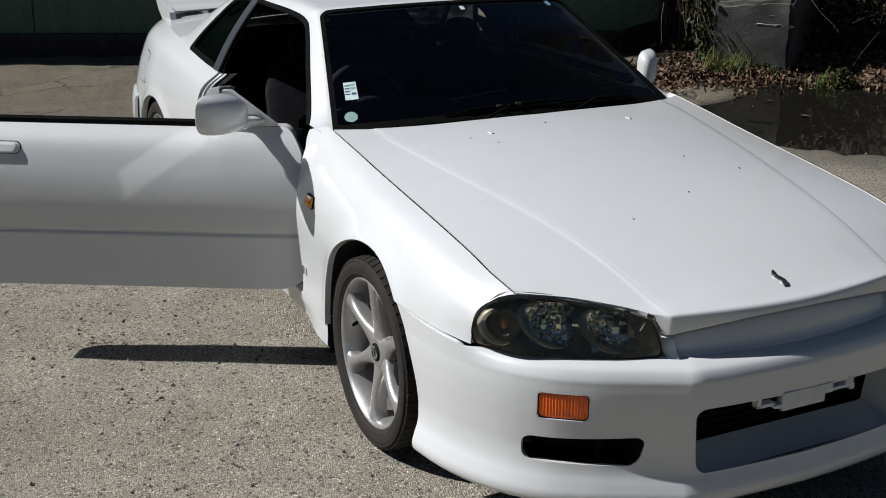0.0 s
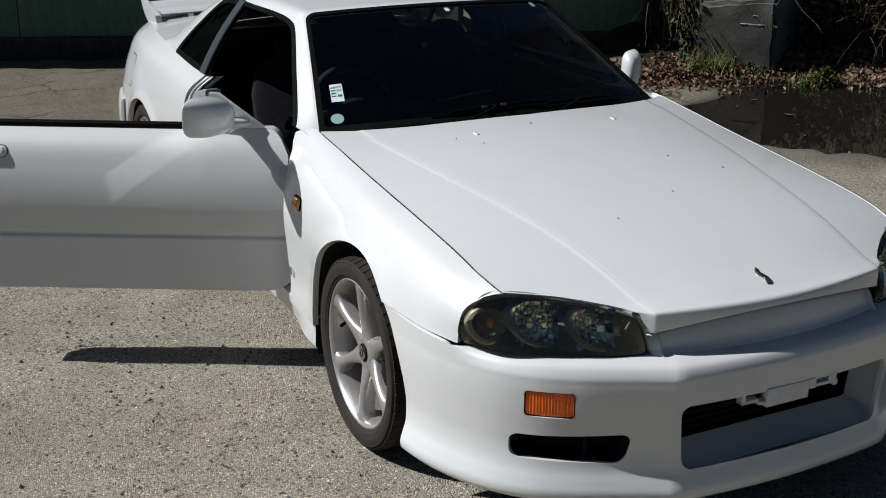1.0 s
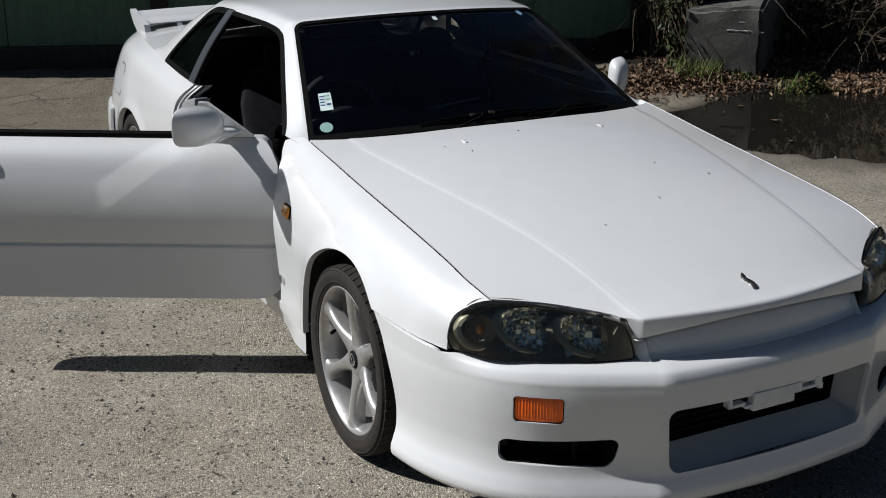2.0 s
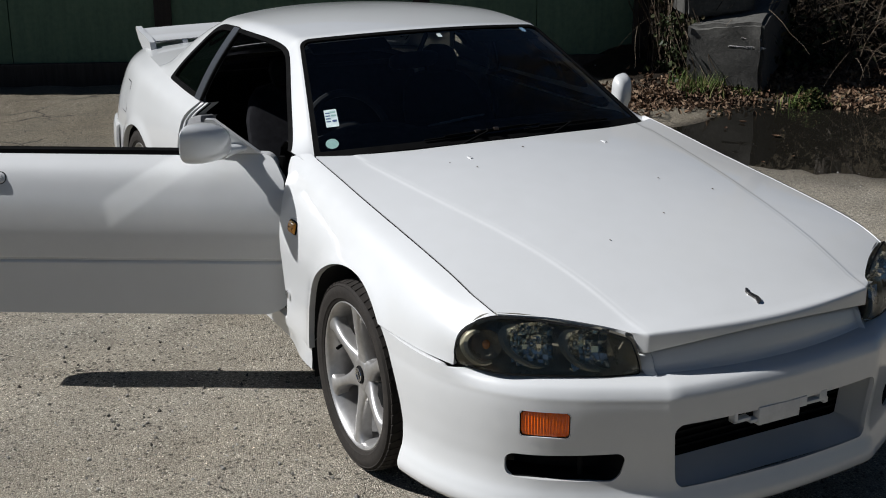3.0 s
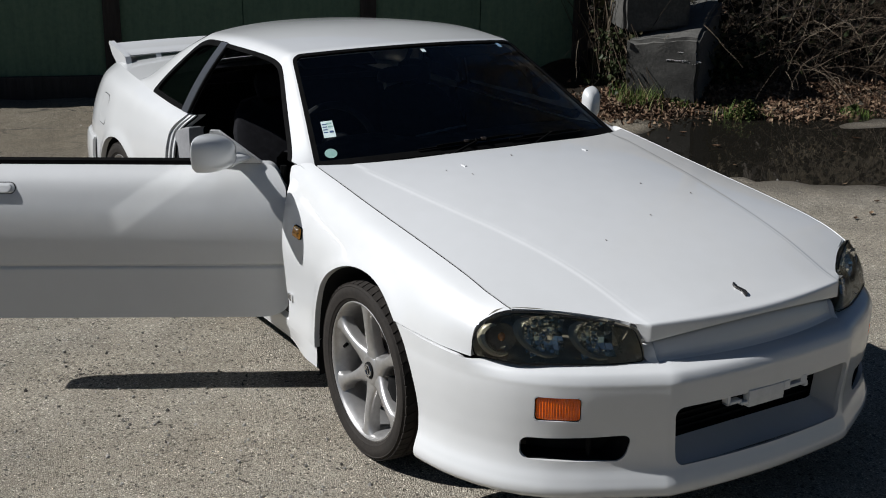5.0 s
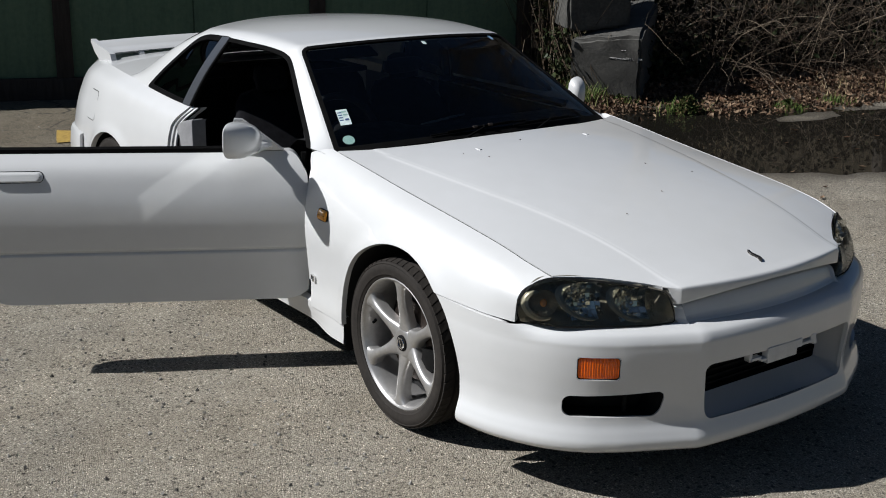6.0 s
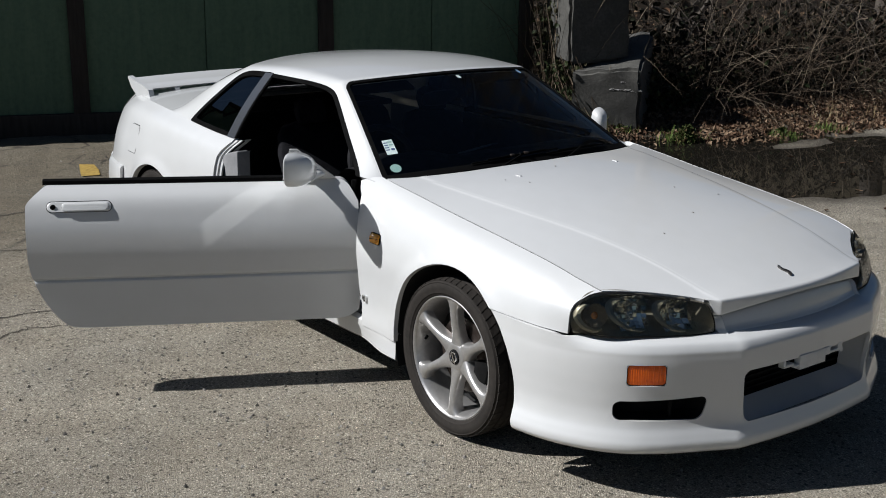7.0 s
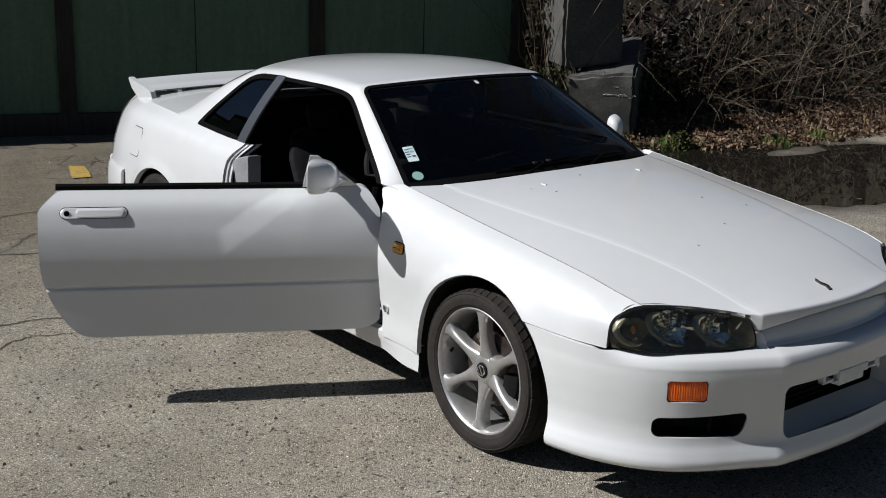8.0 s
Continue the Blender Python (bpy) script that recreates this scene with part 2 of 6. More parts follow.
# how the front body runs: half width s and height z of lines along x
FRONT = [
    (spline((-0.7, 0), (1, 0)), spline((-0.66, 0.903), (-0.3, 0.886), (0, 0.856), (0.3, 0.814), (0.6, 0.757), (0.83, 0.696), (0.92, 0.668))),
    (spline((-0.7, 0.30), (0.9, 0.22)), spline((-0.66, 0.907), (-0.3, 0.884), (0, 0.853), (0.3, 0.811), (0.6, 0.756), (0.83, 0.698), (0.92, 0.67))),
    (spline((-0.66, 0.495), (0.06, 0.480), (0.45, 0.438), (0.85, 0.385)), spline((-0.66, 0.896), (-0.3, 0.872), (0, 0.8425), (0.3, 0.8025), (0.6, 0.751), (0.83, 0.701), (0.92, 0.673))),
    (spline((-0.66, 0.525), (0.06, 0.510), (0.45, 0.468), (0.85, 0.415)), spline((-0.66, 0.8885), (-0.3, 0.864), (0, 0.834), (0.3, 0.794), (0.6, 0.743), (0.83, 0.694), (0.92, 0.666))),
    (spline((-0.66, 0.716), (-0.55, 0.720), (0.50, 0.720), (0.58, 0.711), (0.623, 0.703), (0.7, 0.688), (0.8, 0.68)), spline((-0.66, 0.8755), (-0.591, 0.867), (-0.384, 0.842), (-0.22, 0.8205), (-0.04, 0.799), (0.117, 0.781), (0.265, 0.763), (0.412, 0.743), (0.532, 0.720), (0.623, 0.697), (0.7, 0.672), (0.8, 0.634))),
    (spline((-0.66, 0.755), (-0.5, 0.766), (-0.3, 0.776), (0, 0.784), (0.3, 0.782), (0.45, 0.774), (0.6, 0.744)), spline((-0.66, 0.846), (-0.5, 0.826), (-0.3, 0.798), (0, 0.764), (0.3, 0.730), (0.45, 0.710), (0.6, 0.677))),
    (spline((-0.66, 0.797), (-0.3, 0.828), (0, 0.837), (0.3, 0.838), (0.45, 0.824), (0.6, 0.788)), spline((-0.66, 0.790), (-0.5, 0.757), (-0.3, 0.722), (0, 0.692), (0.3, 0.662), (0.6, 0.636))),
    (spline((-0.66, 0.845), (-0.3, 0.858), (0, 0.868), (0.3, 0.864), (0.45, 0.844), (0.55, 0.814), (0.6, 0.792)), spline((-0.66, 0.60), (0, 0.60), (0.6, 0.578))),
    (spline((-0.66, 0.838), (-0.3, 0.852), (0, 0.868), (0.3, 0.864), (0.45, 0.844), (0.55, 0.814), (0.6, 0.792)), spline((-0.66, 0.452), (0.6, 0.47))),
    (spline((-0.66, 0.826), (-0.3, 0.842), (0, 0.86), (0.6, 0.79)), spline((-0.66, 0.27), (0.6, 0.27))),
]


def across(u):
    """How the hood falls from its middle (u 0) to its gap (u 1)."""
    return abs(u) ** 2.2


CREASE = spline((-0.66, 0.622), (-0.3, 0.572), (0.0, 0.524), (0.25, 0.477), (0.5, 0.436), (0.86, 0.388))
for row, off in ((2, 0.0), (3, 0.03)):
    FRONT[row] = (lambda x, off=off: CREASE(x) + off, lambda x, off=off: FRONT[0][1](x) + (FRONT[4][1](x) - FRONT[0][1](x)) * across((CREASE(x) + off) / FRONT[4][0](x)))
FRONT[1] = (lambda x: 0.27, lambda x: FRONT[0][1](x) + (FRONT[4][1](x) - FRONT[0][1](x)) * across(0.27 / FRONT[4][0](x)))


@cached
def front_point(x, k, side=-1):
    s, z = curve_through([(a(x), b(x)) for a, b in FRONT], k)
    return x, side * s, z


XT = spline((0.30, 0.900), (0.38, 0.868), (0.425, 0.846), (0.455, 0.806), (0.50, 0.766), (0.585, 0.700), (0.655, 0.656), (0.705, 0.625), (0.741, 0.598), (0.784, 0.578), (0.80, 0.577), (0.9, 0.575))


COWL = spline((0, -0.425), (0.18, -0.436), (0.29, -0.448), (0.39, -0.463), (0.485, -0.489), (0.576, -0.522), (0.66, -0.566), (0.72, -0.600))
FENDER_REAR = spline((0.25, -0.60), (0.35, -0.605), (0.42, -0.623), (0.575, -0.629), (0.724, -0.644), (0.792, -0.666), (0.82, -0.698), (0.85, -0.731))


def nose_x(s):
    return 0.892 - 0.030 * (s / 0.364) ** 2


def ext(s):
    """How far the rolled front edge reaches past the hood's flat."""
    return 0.031 - 0.019 * (s / 0.39) ** 2


def slot_z(s):
    return 0.655 - 0.031 * (s / 0.38) ** 2


def arch_gap(x, z, axle):
    if axle < -1:
        return math.hypot(x - axle, (z - 0.285) if z > 0.285 else 0) - 0.337
    if z < 0.30:
        return abs(x - axle) - ARCH - (0.12 * (0.30 - z) if x > axle else 0.0)
    return math.hypot(x - axle, z - 0.30) - ARCH


@cached
def hood_point(x, u):
    """u: 0 on the middle line to 1 at the gap beside the fender; a thin raised crease runs along."""
    w, z0, z1 = FRONT[4][0](x), FRONT[0][1](x), FRONT[4][1](x)
    s = u * w - 0.005 * u
    e = (s - CREASE(x)) / 0.0075
    return x, -s, z0 + (z1 - z0) * across(u) + 0.0020 * math.exp(-e * e) * ss(-0.50, -0.42, x) + 0.0025 * ss(0.0, -2.0, e)


def hood():
    """From the cowl's line to the nose and the lamps' upper edge, with a rolled lip over the grille."""
    def ends(u):
        out = []
        for lo, hi, f in ((-0.75, -0.2, lambda x, s: COWL(s) - x), (0.3, 0.97, lambda x, s: min(nose_x(s), XT(s) - 0.006 if s > 0.30 else 9) - x)):
            for _ in range(26):
                mid = (lo + hi) / 2
                lo, hi = (mid, hi) if f(mid, u * FRONT[4][0](mid)) > 0 else (lo, mid)
            out.append(mid)
        return out
    us = np.concatenate([np.linspace(0, 0.50, 14), np.linspace(0.515, 0.84, 66), np.linspace(0.855, 1.0, 10)])
    span = [ends(float(u)) for u in us]
    ts = np.linspace(0, 1, 64)
    rows = [[hood_point(a + (b - a) * t, float(u)) for t in ts] for u, (a, b) in zip(us, span)]
    g = loft(rows, closed=False)
    tips = [r[-1] for r in rows if -r[-1][1] < 0.435]
    lip = []
    for fwd, drop, down in ((0, 0, 0), (0.34, 0.001, 0), (0.62, 0.003, 0), (0.80, 0.0065, 0), (0.90, 0.011, 0.05), (0.96, 0.011, 0.4), (1.0, 0.011, 0.8), (1.0, 0.011, 0.93), (0.95, 0.011, 1.0)):
        lip.append([(x + ext(-y) * fwd * ss(0.425, 0.385, -y), y, z - (drop + max(z - slot_z(-y) - 0.011, 0.004) * down) * ss(0.425, 0.398, -y) - 0.002 * down) for x, y, z in tips])
    lip.append([(x - 0.030, y, z + 0.003) for x, y, z in lip[-1]])
    g = joined(g, loft(lip, closed=False))
    return rim(welded(joined(g, flipped(g))), 0.014)


def fender(side):
    g = grid(np.linspace(-0.735, 0.64, 88), np.linspace(4.03, 9, 60))

    def S(x, k):
        x, y, z = front_point(x, k)
        flare = 0.010 * math.exp(-(arch_gap(x, z, AXLE_F) / 0.035) ** 2)
        y -= flare
        y -= 0.012 * ss(0.44, 0.27, z) ** 2 * ss(-0.30, -0.42, x)
        return x, y, z
    g = clip(g, lambda v: arch_gap(S(*v)[0], S(*v)[2], AXLE_F))
    g = clip(g, lambda v: XT(-S(*v)[1]) - 0.003 - v[0])
    g = clip(g, lambda v: S(*v)[2] - (0.573 - 0.055 * (v[0] - 0.287)) if v[0] > 0.1 else 1)
    g = clip(g, lambda v: v[0] - max(FENDER_REAR(S(*v)[2]), -0.647 + 2.58 * (S(*v)[1] + 0.725)))
    g = rim(mapped(g, S), 0.02)
    return g if side < 0 else flipped(g)


# bumper: plan line from the wheel arch round the nose, and its upright profile
PLAN = [(0.19, 0.872), (0.27, 0.873), (0.40, 0.866), (0.52, 0.842), (0.62, 0.803), (0.70, 0.757), (0.775, 0.690), (0.838, 0.602), (0.893, 0.50), (0.928, 0.43), (0.948, 0.390), (0.957, 0.372), (0.9615, 0.358), (0.968, 0.31), (0.982, 0.15), (0.988, 0.0)]
fine = np.array([curve_through(PLAN, k) for k in np.linspace(0, len(PLAN) - 1, 240)])
arc = np.concatenate([[0], np.cumsum(np.linalg.norm(np.diff(fine, axis=0), axis=1))])
QMAX = float(arc[-1])
PROFILE_Z = [0.5545, 0.549, 0.537, 0.521, 0.503, 0.43, 0.36, 0.30, 0.255, 0.225, 0.20, 0.182, 0.168, 0.165]
PROFILE_D = [-0.095, -0.042, -0.015, -0.002, 0.0, 0.0, -0.005, -0.008, -0.002, 0.010, 0.018, 0.016, 0.004, -0.05]


def plan_at(q):
    """Point and outward direction of the bumper's plan line at q metres from its middle (minus: car's right)."""
    a = QMAX - abs(q)
    x, s = np.interp(a, arc, fine[:, 0]), np.interp(a, arc, fine[:, 1])
    x1, s1, x0, s0 = np.interp(a + 0.03, arc, fine[:, 0]), np.interp(a + 0.03, arc, fine[:, 1]), np.interp(a - 0.03, arc, fine[:, 0]), np.interp(a - 0.03, arc, fine[:, 1])
    t = Vector((x1 - x0, s1 - s0)).normalized()
    return x, s, -t.y, t.x


@cached
def bumper_point(q, w, inset=0.0):
    """w runs over the profile's points, from the top shelf to the lip."""
    d, z = curve_through(list(zip(PROFILE_D, PROFILE_Z)), w)
    x, s, nx, ns = plan_at(q)
    side = -1 if q < 0 else 1
    flank = 1 - ss(0.56, 0.70, x)
    z += 0.006 * (1 - flank) * ss(0.52, 0.54, z)
    if z > 0.43:
        top = 0.573 - 0.055 * (x - 0.287) - 0.005
        z += (top - 0.552) * flank * (z - 0.43) / 0.122
        d *= 1 - flank * ss(0.49, 0.53, z)
    d -= inset
    return x + nx * d, side * (s + ns * d), z


SIGNAL = (0.634, 0.766, 0.407, 0.480)
FOG = (0.480, 0.808, 0.281, 0.364)


def fog_skew(q, z, way=1):
    """Squares the fog opening: its inner end leans and its top falls towards the wheel."""
    t = (FOG[1] - q) / (FOG[1] - FOG[0])
    return q - way * 0.022 * t * (FOG[3] - z) / 0.083, z + way * 0.018 * (1 - t) * (z - FOG[2]) / 0.083


def intake(q, z):
    half = 0.362 - 0.10 * (0.44 - z)
    return rbox(q * 0.362 / half, z, -0.362, 0.362, 0.256, 0.443, 0.03)


def bumper():
    side_q = np.concatenate([np.linspace(0, 0.30, 24), np.linspace(0.31, 0.45, 26), np.linspace(0.4545, 0.83, 84), np.linspace(0.84, QMAX, 30)])
    g = grid(np.concatenate([-side_q[:0:-1], side_q]), np.concatenate([np.linspace(0, 4, 24)[:-1], np.linspace(4, 8.5, 60)[:-1], np.linspace(8.5, len(PROFILE_Z) - 1, 24)]))

    def zed(v):
        return bumper_point(*v)[2]

    g = clip(g, lambda v: arch_gap(bumper_point(*v)[0], zed(v), AXLE_F))
    g = clip(g, lambda v: rbox(abs(v[0]), zed(v), *SIGNAL, 0.012))
    g = clip(g, lambda v: rbox(*fog_skew(abs(v[0]), zed(v)), *FOG, 0.030))
    g = clip(g, lambda v: intake(v[0], zed(v)))
    return rim(mapped(g, bumper_point), 0.014)


def z_to_w(z):
    ws = np.linspace(1, len(PROFILE_Z) - 1, 200)
    return float(np.interp(-z, [-curve_through(list(zip(PROFILE_D, PROFILE_Z)), w)[1] for w in ws], ws))


def on_bumper(q, z, inset=0.0):
    return bumper_point(q, z_to_w(z), inset)


def outline(q0, q1, z0, z1, r, n=10):
    """Points round a rounded rectangle."""
    pts = []
    for cx, cz, a0 in ((q1 - r, z1 - r, 0), (q0 + r, z1 - r, 90), (q0 + r, z0 + r, 180), (q1 - r, z0 + r, 270)):
        pts += [(cx + r * math.cos(radians(a0 + 90 * k / n)), cz + r * math.sin(radians(a0 + 90 * k / n))) for k in range(n + 1)]
    return pts


part("hood", hood(), PAINT, car)
for sd in (-1, 1):
    part("fender", fender(sd), PAINT, car)
for sd in (-1, 1):
    # black strips added in the panel gaps to stand for their shade
    strip = [[(x, sd * (FRONT[4][0](x) - 0.002 + o), FRONT[4][1](x) - 0.0035) for x in np.linspace(-0.585, 0.612, 50)] for o in (-0.007, 0.006)]
    part("hood_gap_shade", loft(strip, closed=False), RUBBER, car)
    strip = [[(x, sd * (-front_point(x, 7.2)[1] - 0.006), 0.5705 - 0.055 * (x - 0.287) + o) for x in np.linspace(0.235, 0.555, 24)] for o in (-0.006, 0.006)]
    part("bumper_seam", loft(strip, closed=False), RUBBER, car)
front_bumper = part("front_bumper", bumper(), PAINT, car)

# scoop floors and dark grilles behind the bumper's openings
ring = []
for q, z in outline(-0.366, 0.366, 0.251, 0.448, 0.032):
    ring.append(on_bumper(q * (0.366 - 0.10 * (0.448 - z)) / 0.366, z, 0.004))
rings = [[np.array(p) for p in ring], [np.array(p) + np.array((-0.03, 0, 0.004)) for p in ring],
         [np.array((p[0] - 0.10, p[1] * 0.95, max(p[2], 0.290) if p[2] < 0.34 else p[2])) for p in ring]]
part("intake_scoop", loft(rings, caps=False), PAINT, front_bumper)
back = [(0.80, y, z) for y, z in ((-0.36, 0.22), (0.36, 0.22), (0.36, 0.46), (-0.36, 0.46))]
mesh_bars = [cbox(0.835, 0.845, -0.34, 0.34, z, z + 0.008, 0.002) for z in np.arange(0.30, 0.44, 0.022)]
part("intake_grille", joined((back, [(0, 1, 2, 3)]), *mesh_bars), BLACK, front_bumper)
part("bumper_beam", cbox(0.80, 0.90, -0.36, 0.36, 0.425, 0.455, 0.01), DARKVOID, front_bumper)
for sd in (-1, 1):
    ring = [on_bumper(sd * q, z, 0.006) for q, z in (fog_skew(a, b, -1) for a, b in outline(*FOG, 0.030))]
    rings = [[np.array(p) for p in ring], [np.array((p[0] - 0.10, p[1] * 0.99, p[2])) for p in ring]]
    part("fog_duct", loft(rings, caps=False), BLACK, front_bumper)
    qs = np.linspace(FOG[0], FOG[1], 6)
    uprights = [tube([np.array(on_bumper(sd * 0.60, z, 0.045)) for z in (0.272, 0.358)], 0.008, 6)]
    plate = loft([[on_bumper(sd * q, 0.25, 0.09) for q in qs], [on_bumper(sd * q, 0.39, 0.09) for q in qs]], closed=False)
    part("fog_grille", joined(plate, *uprights), BLACK, front_bumper)
    # turn signal: ribbed amber lens in a dark frame
    a0, a1, z0, z1 = SIGNAL
    lens = mapped(clip(grid(np.linspace(a0, a1, 61), np.linspace(z0, z1, 14)), lambda v: -rbox(v[0], v[1], a0 + 0.003, a1 - 0.003, z0 + 0.003, z1 - 0.003, 0.010)),
                  lambda q, z: on_bumper(sd * q, z, 0.003 + 0.0010 * math.sin(q * 2 * math.pi / 0.008) + 0.003 * (abs(z - 0.44) / 0.035) ** 4))
    sig = part("turn_signal", rim(lens, 0.012), AMBER, front_bumper, "ribbed amber turn signal lens")
    frame_ring = [[on_bumper(sd * q, z, i) for q, z in outline(a0 + b, a1 - b, z0 + b, z1 - b, 0.011)] for b, i in ((-0.0015, -0.0003), (0.001, 0.001), (0.003, 0.005))]
    part("signal_frame", loft(frame_ring, caps=False), RUBBER, sig)
    part("signal_backing", loft([[on_bumper(sd * q, z0 - 0.005, 0.025) for q in np.linspace(a0, a1, 6)], [on_bumper(sd * q, z1 + 0.005, 0.025) for q in np.linspace(a0, a1, 6)]], closed=False), DARKCHROME, sig)


def grille_panel():
    prof = [(-0.055, 0.640), (-0.030, 0.629), (-0.020, 0.611), (-0.014, 0.593), (-0.010, 0.579), (-0.005, 0.569), (0.001, 0.562), (0.006, 0.555), (0.008, 0.545), (0.008, 0.520)]

    def S(s, w):
        d, z = curve_through(prof, w)
        post = ss(0.362, 0.372, abs(s))
        drop = (0.648 - slot_z(abs(s))) * ss(6, 0, w)
        return nose_x(abs(s)) + ext(abs(s)) + d + 0.014 * post * ss(0, 1.5, w) - 0.8 * max(0, abs(s) - 0.374), s, z - drop
    g = grid(np.concatenate([np.linspace(-0.432, -0.34, 34), np.linspace(-0.33, 0.33, 40), np.linspace(0.34, 0.432, 34)]), np.linspace(0, 9, 40))
    g = clip(g, lambda v: 0.3915 + 0.31 * (S(*v)[2] - 0.552) - abs(v[0]))
    return rim(mapped(g, S), 0.02)


part("grille_panel", grille_panel(), PAINT, car)
ys_ = np.linspace(-0.372, 0.372, 60)
# black strip added under the hood's lip, imitating the shaded gap
part("lip_gap_shade", loft([[(nose_x(abs(y)) + ext(abs(y)) - 0.012 + d, y, slot_z(abs(y)) + h) for y in ys_] for d, h in ((0.003, 0.004), (0.002, -0.006), (-0.012, -0.010))], closed=False), RUBBER, car)

# plate bracket under the bumper's upper edge
def bracket():
    def bit(y0, y1, z0, z1, d0=-0.012, d1=0.010):
        x = 0.988 - 0.30 * max(abs(y0), abs(y1)) ** 2
        return cbox(x + d0, x + d1, y0, y1, z0, z1, 0.003)
    return joined(bit(-0.180, 0.150, 0.444, 0.458, -0.040, -0.006), bit(-0.100, 0.046, 0.398, 0.450, -0.020, 0.006), bit(-0.178, -0.120, 0.416, 0.426, -0.020, 0.004), bit(-0.178, -0.166, 0.416, 0.450, -0.020, 0.004),
                  bit(-0.124, -0.098, 0.408, 0.418, -0.020, 0.004), bit(0.046, 0.072, 0.420, 0.450, -0.020, 0.004), bit(0.070, 0.130, 0.420, 0.430, -0.020, 0.004), bit(0.122, 0.150, 0.420, 0.450, -0.020, 0.004), bit(0.140, 0.156, 0.410, 0.428, -0.020, 0.004))


part("plate_bracket", bracket(), varied("white_primer_plastic", (0.55, 0.55, 0.54), (0.66, 0.66, 0.65), 25, (0.5, 0.6)), car, "bare white number plate bracket without plate")


# headlights
LB = [(0.860, 0.398, 0.558), (0.842, 0.482, 0.559), (0.806, 0.558, 0.559), (0.760, 0.640, 0.560), (0.698, 0.732, 0.561), (0.584, 0.796, 0.559)]
LT = [(0.846, 0.427, 0.660), (0.764, 0.502, 0.677), (0.702, 0.585, 0.688), (0.645, 0.672, 0.698), (0.598, 0.746, 0.687), (0.577, 0.800, 0.628)]


def lamp_point(a, b, inset=0.0):
    """a: 0 at the grille to 1 at the fender; b: 0 at the bottom to 1 at the top."""
    p, q = curve_through(LB, a * 5), curve_through(LT, a * 5)
    r = p + (q - p) * b
    t = curve_through(LB, min(a * 5 + 0.2, 5)) - curve_through(LB, max(a * 5 - 0.2, 0))
    n = np.array((t[1], -t[0], 0.0))
    n /= np.linalg.norm(n) + 1e-9
    bulge = 0.015 * math.sin(math.pi * min(max(b, 0), 1)) - inset
    return r[0] + n[0] * bulge, -(r[1] + n[1] * bulge), r[2]


def lamp_gap(v):
    """Positive inside the lamp's outline."""
    u, w = v[0] * 0.46, v[1] * 0.13
    outer = -rbox(u, w, -0.30, 0.4595, 0.001, 0.1295, 0.008)
    return min(outer, -rbox(u, w, 0.004, 0.9, 0.002, 0.128, 0.015))


def facets(r, count, seed):
    """A shallow bowl of small tilted mirror facets with a rounded square outline."""
    rnd, V, F = random.Random(seed), [], []
    step = 2 * r / count
    for i in range(count):
        for j in range(count):
            x, z = -r + (i + 0.5) * step, -r + (j + 0.5) * step
            if abs(x / r) ** 4 + abs(z / r) ** 4 > 1.05 or math.hypot(x, z) < 0.2 * r:
                continue
            y = -0.032 * (1 - (x * x + z * z) / (r * r)) + 0.004
            tx, tz = rnd.uniform(-0.30, 0.30), rnd.uniform(-0.30, 0.30)
            b, h = len(V), step * 0.49
            V += [(x + p * h, y + 0.064 * (x * p + z * q) * h / (r * r) + (tx * p + tz * q) * h, z + q * h) for p, q in ((-1, -1), (1, -1), (1, 1), (-1, 1))]
            F.append((b, b + 1, b + 2, b + 3))
    return V, F


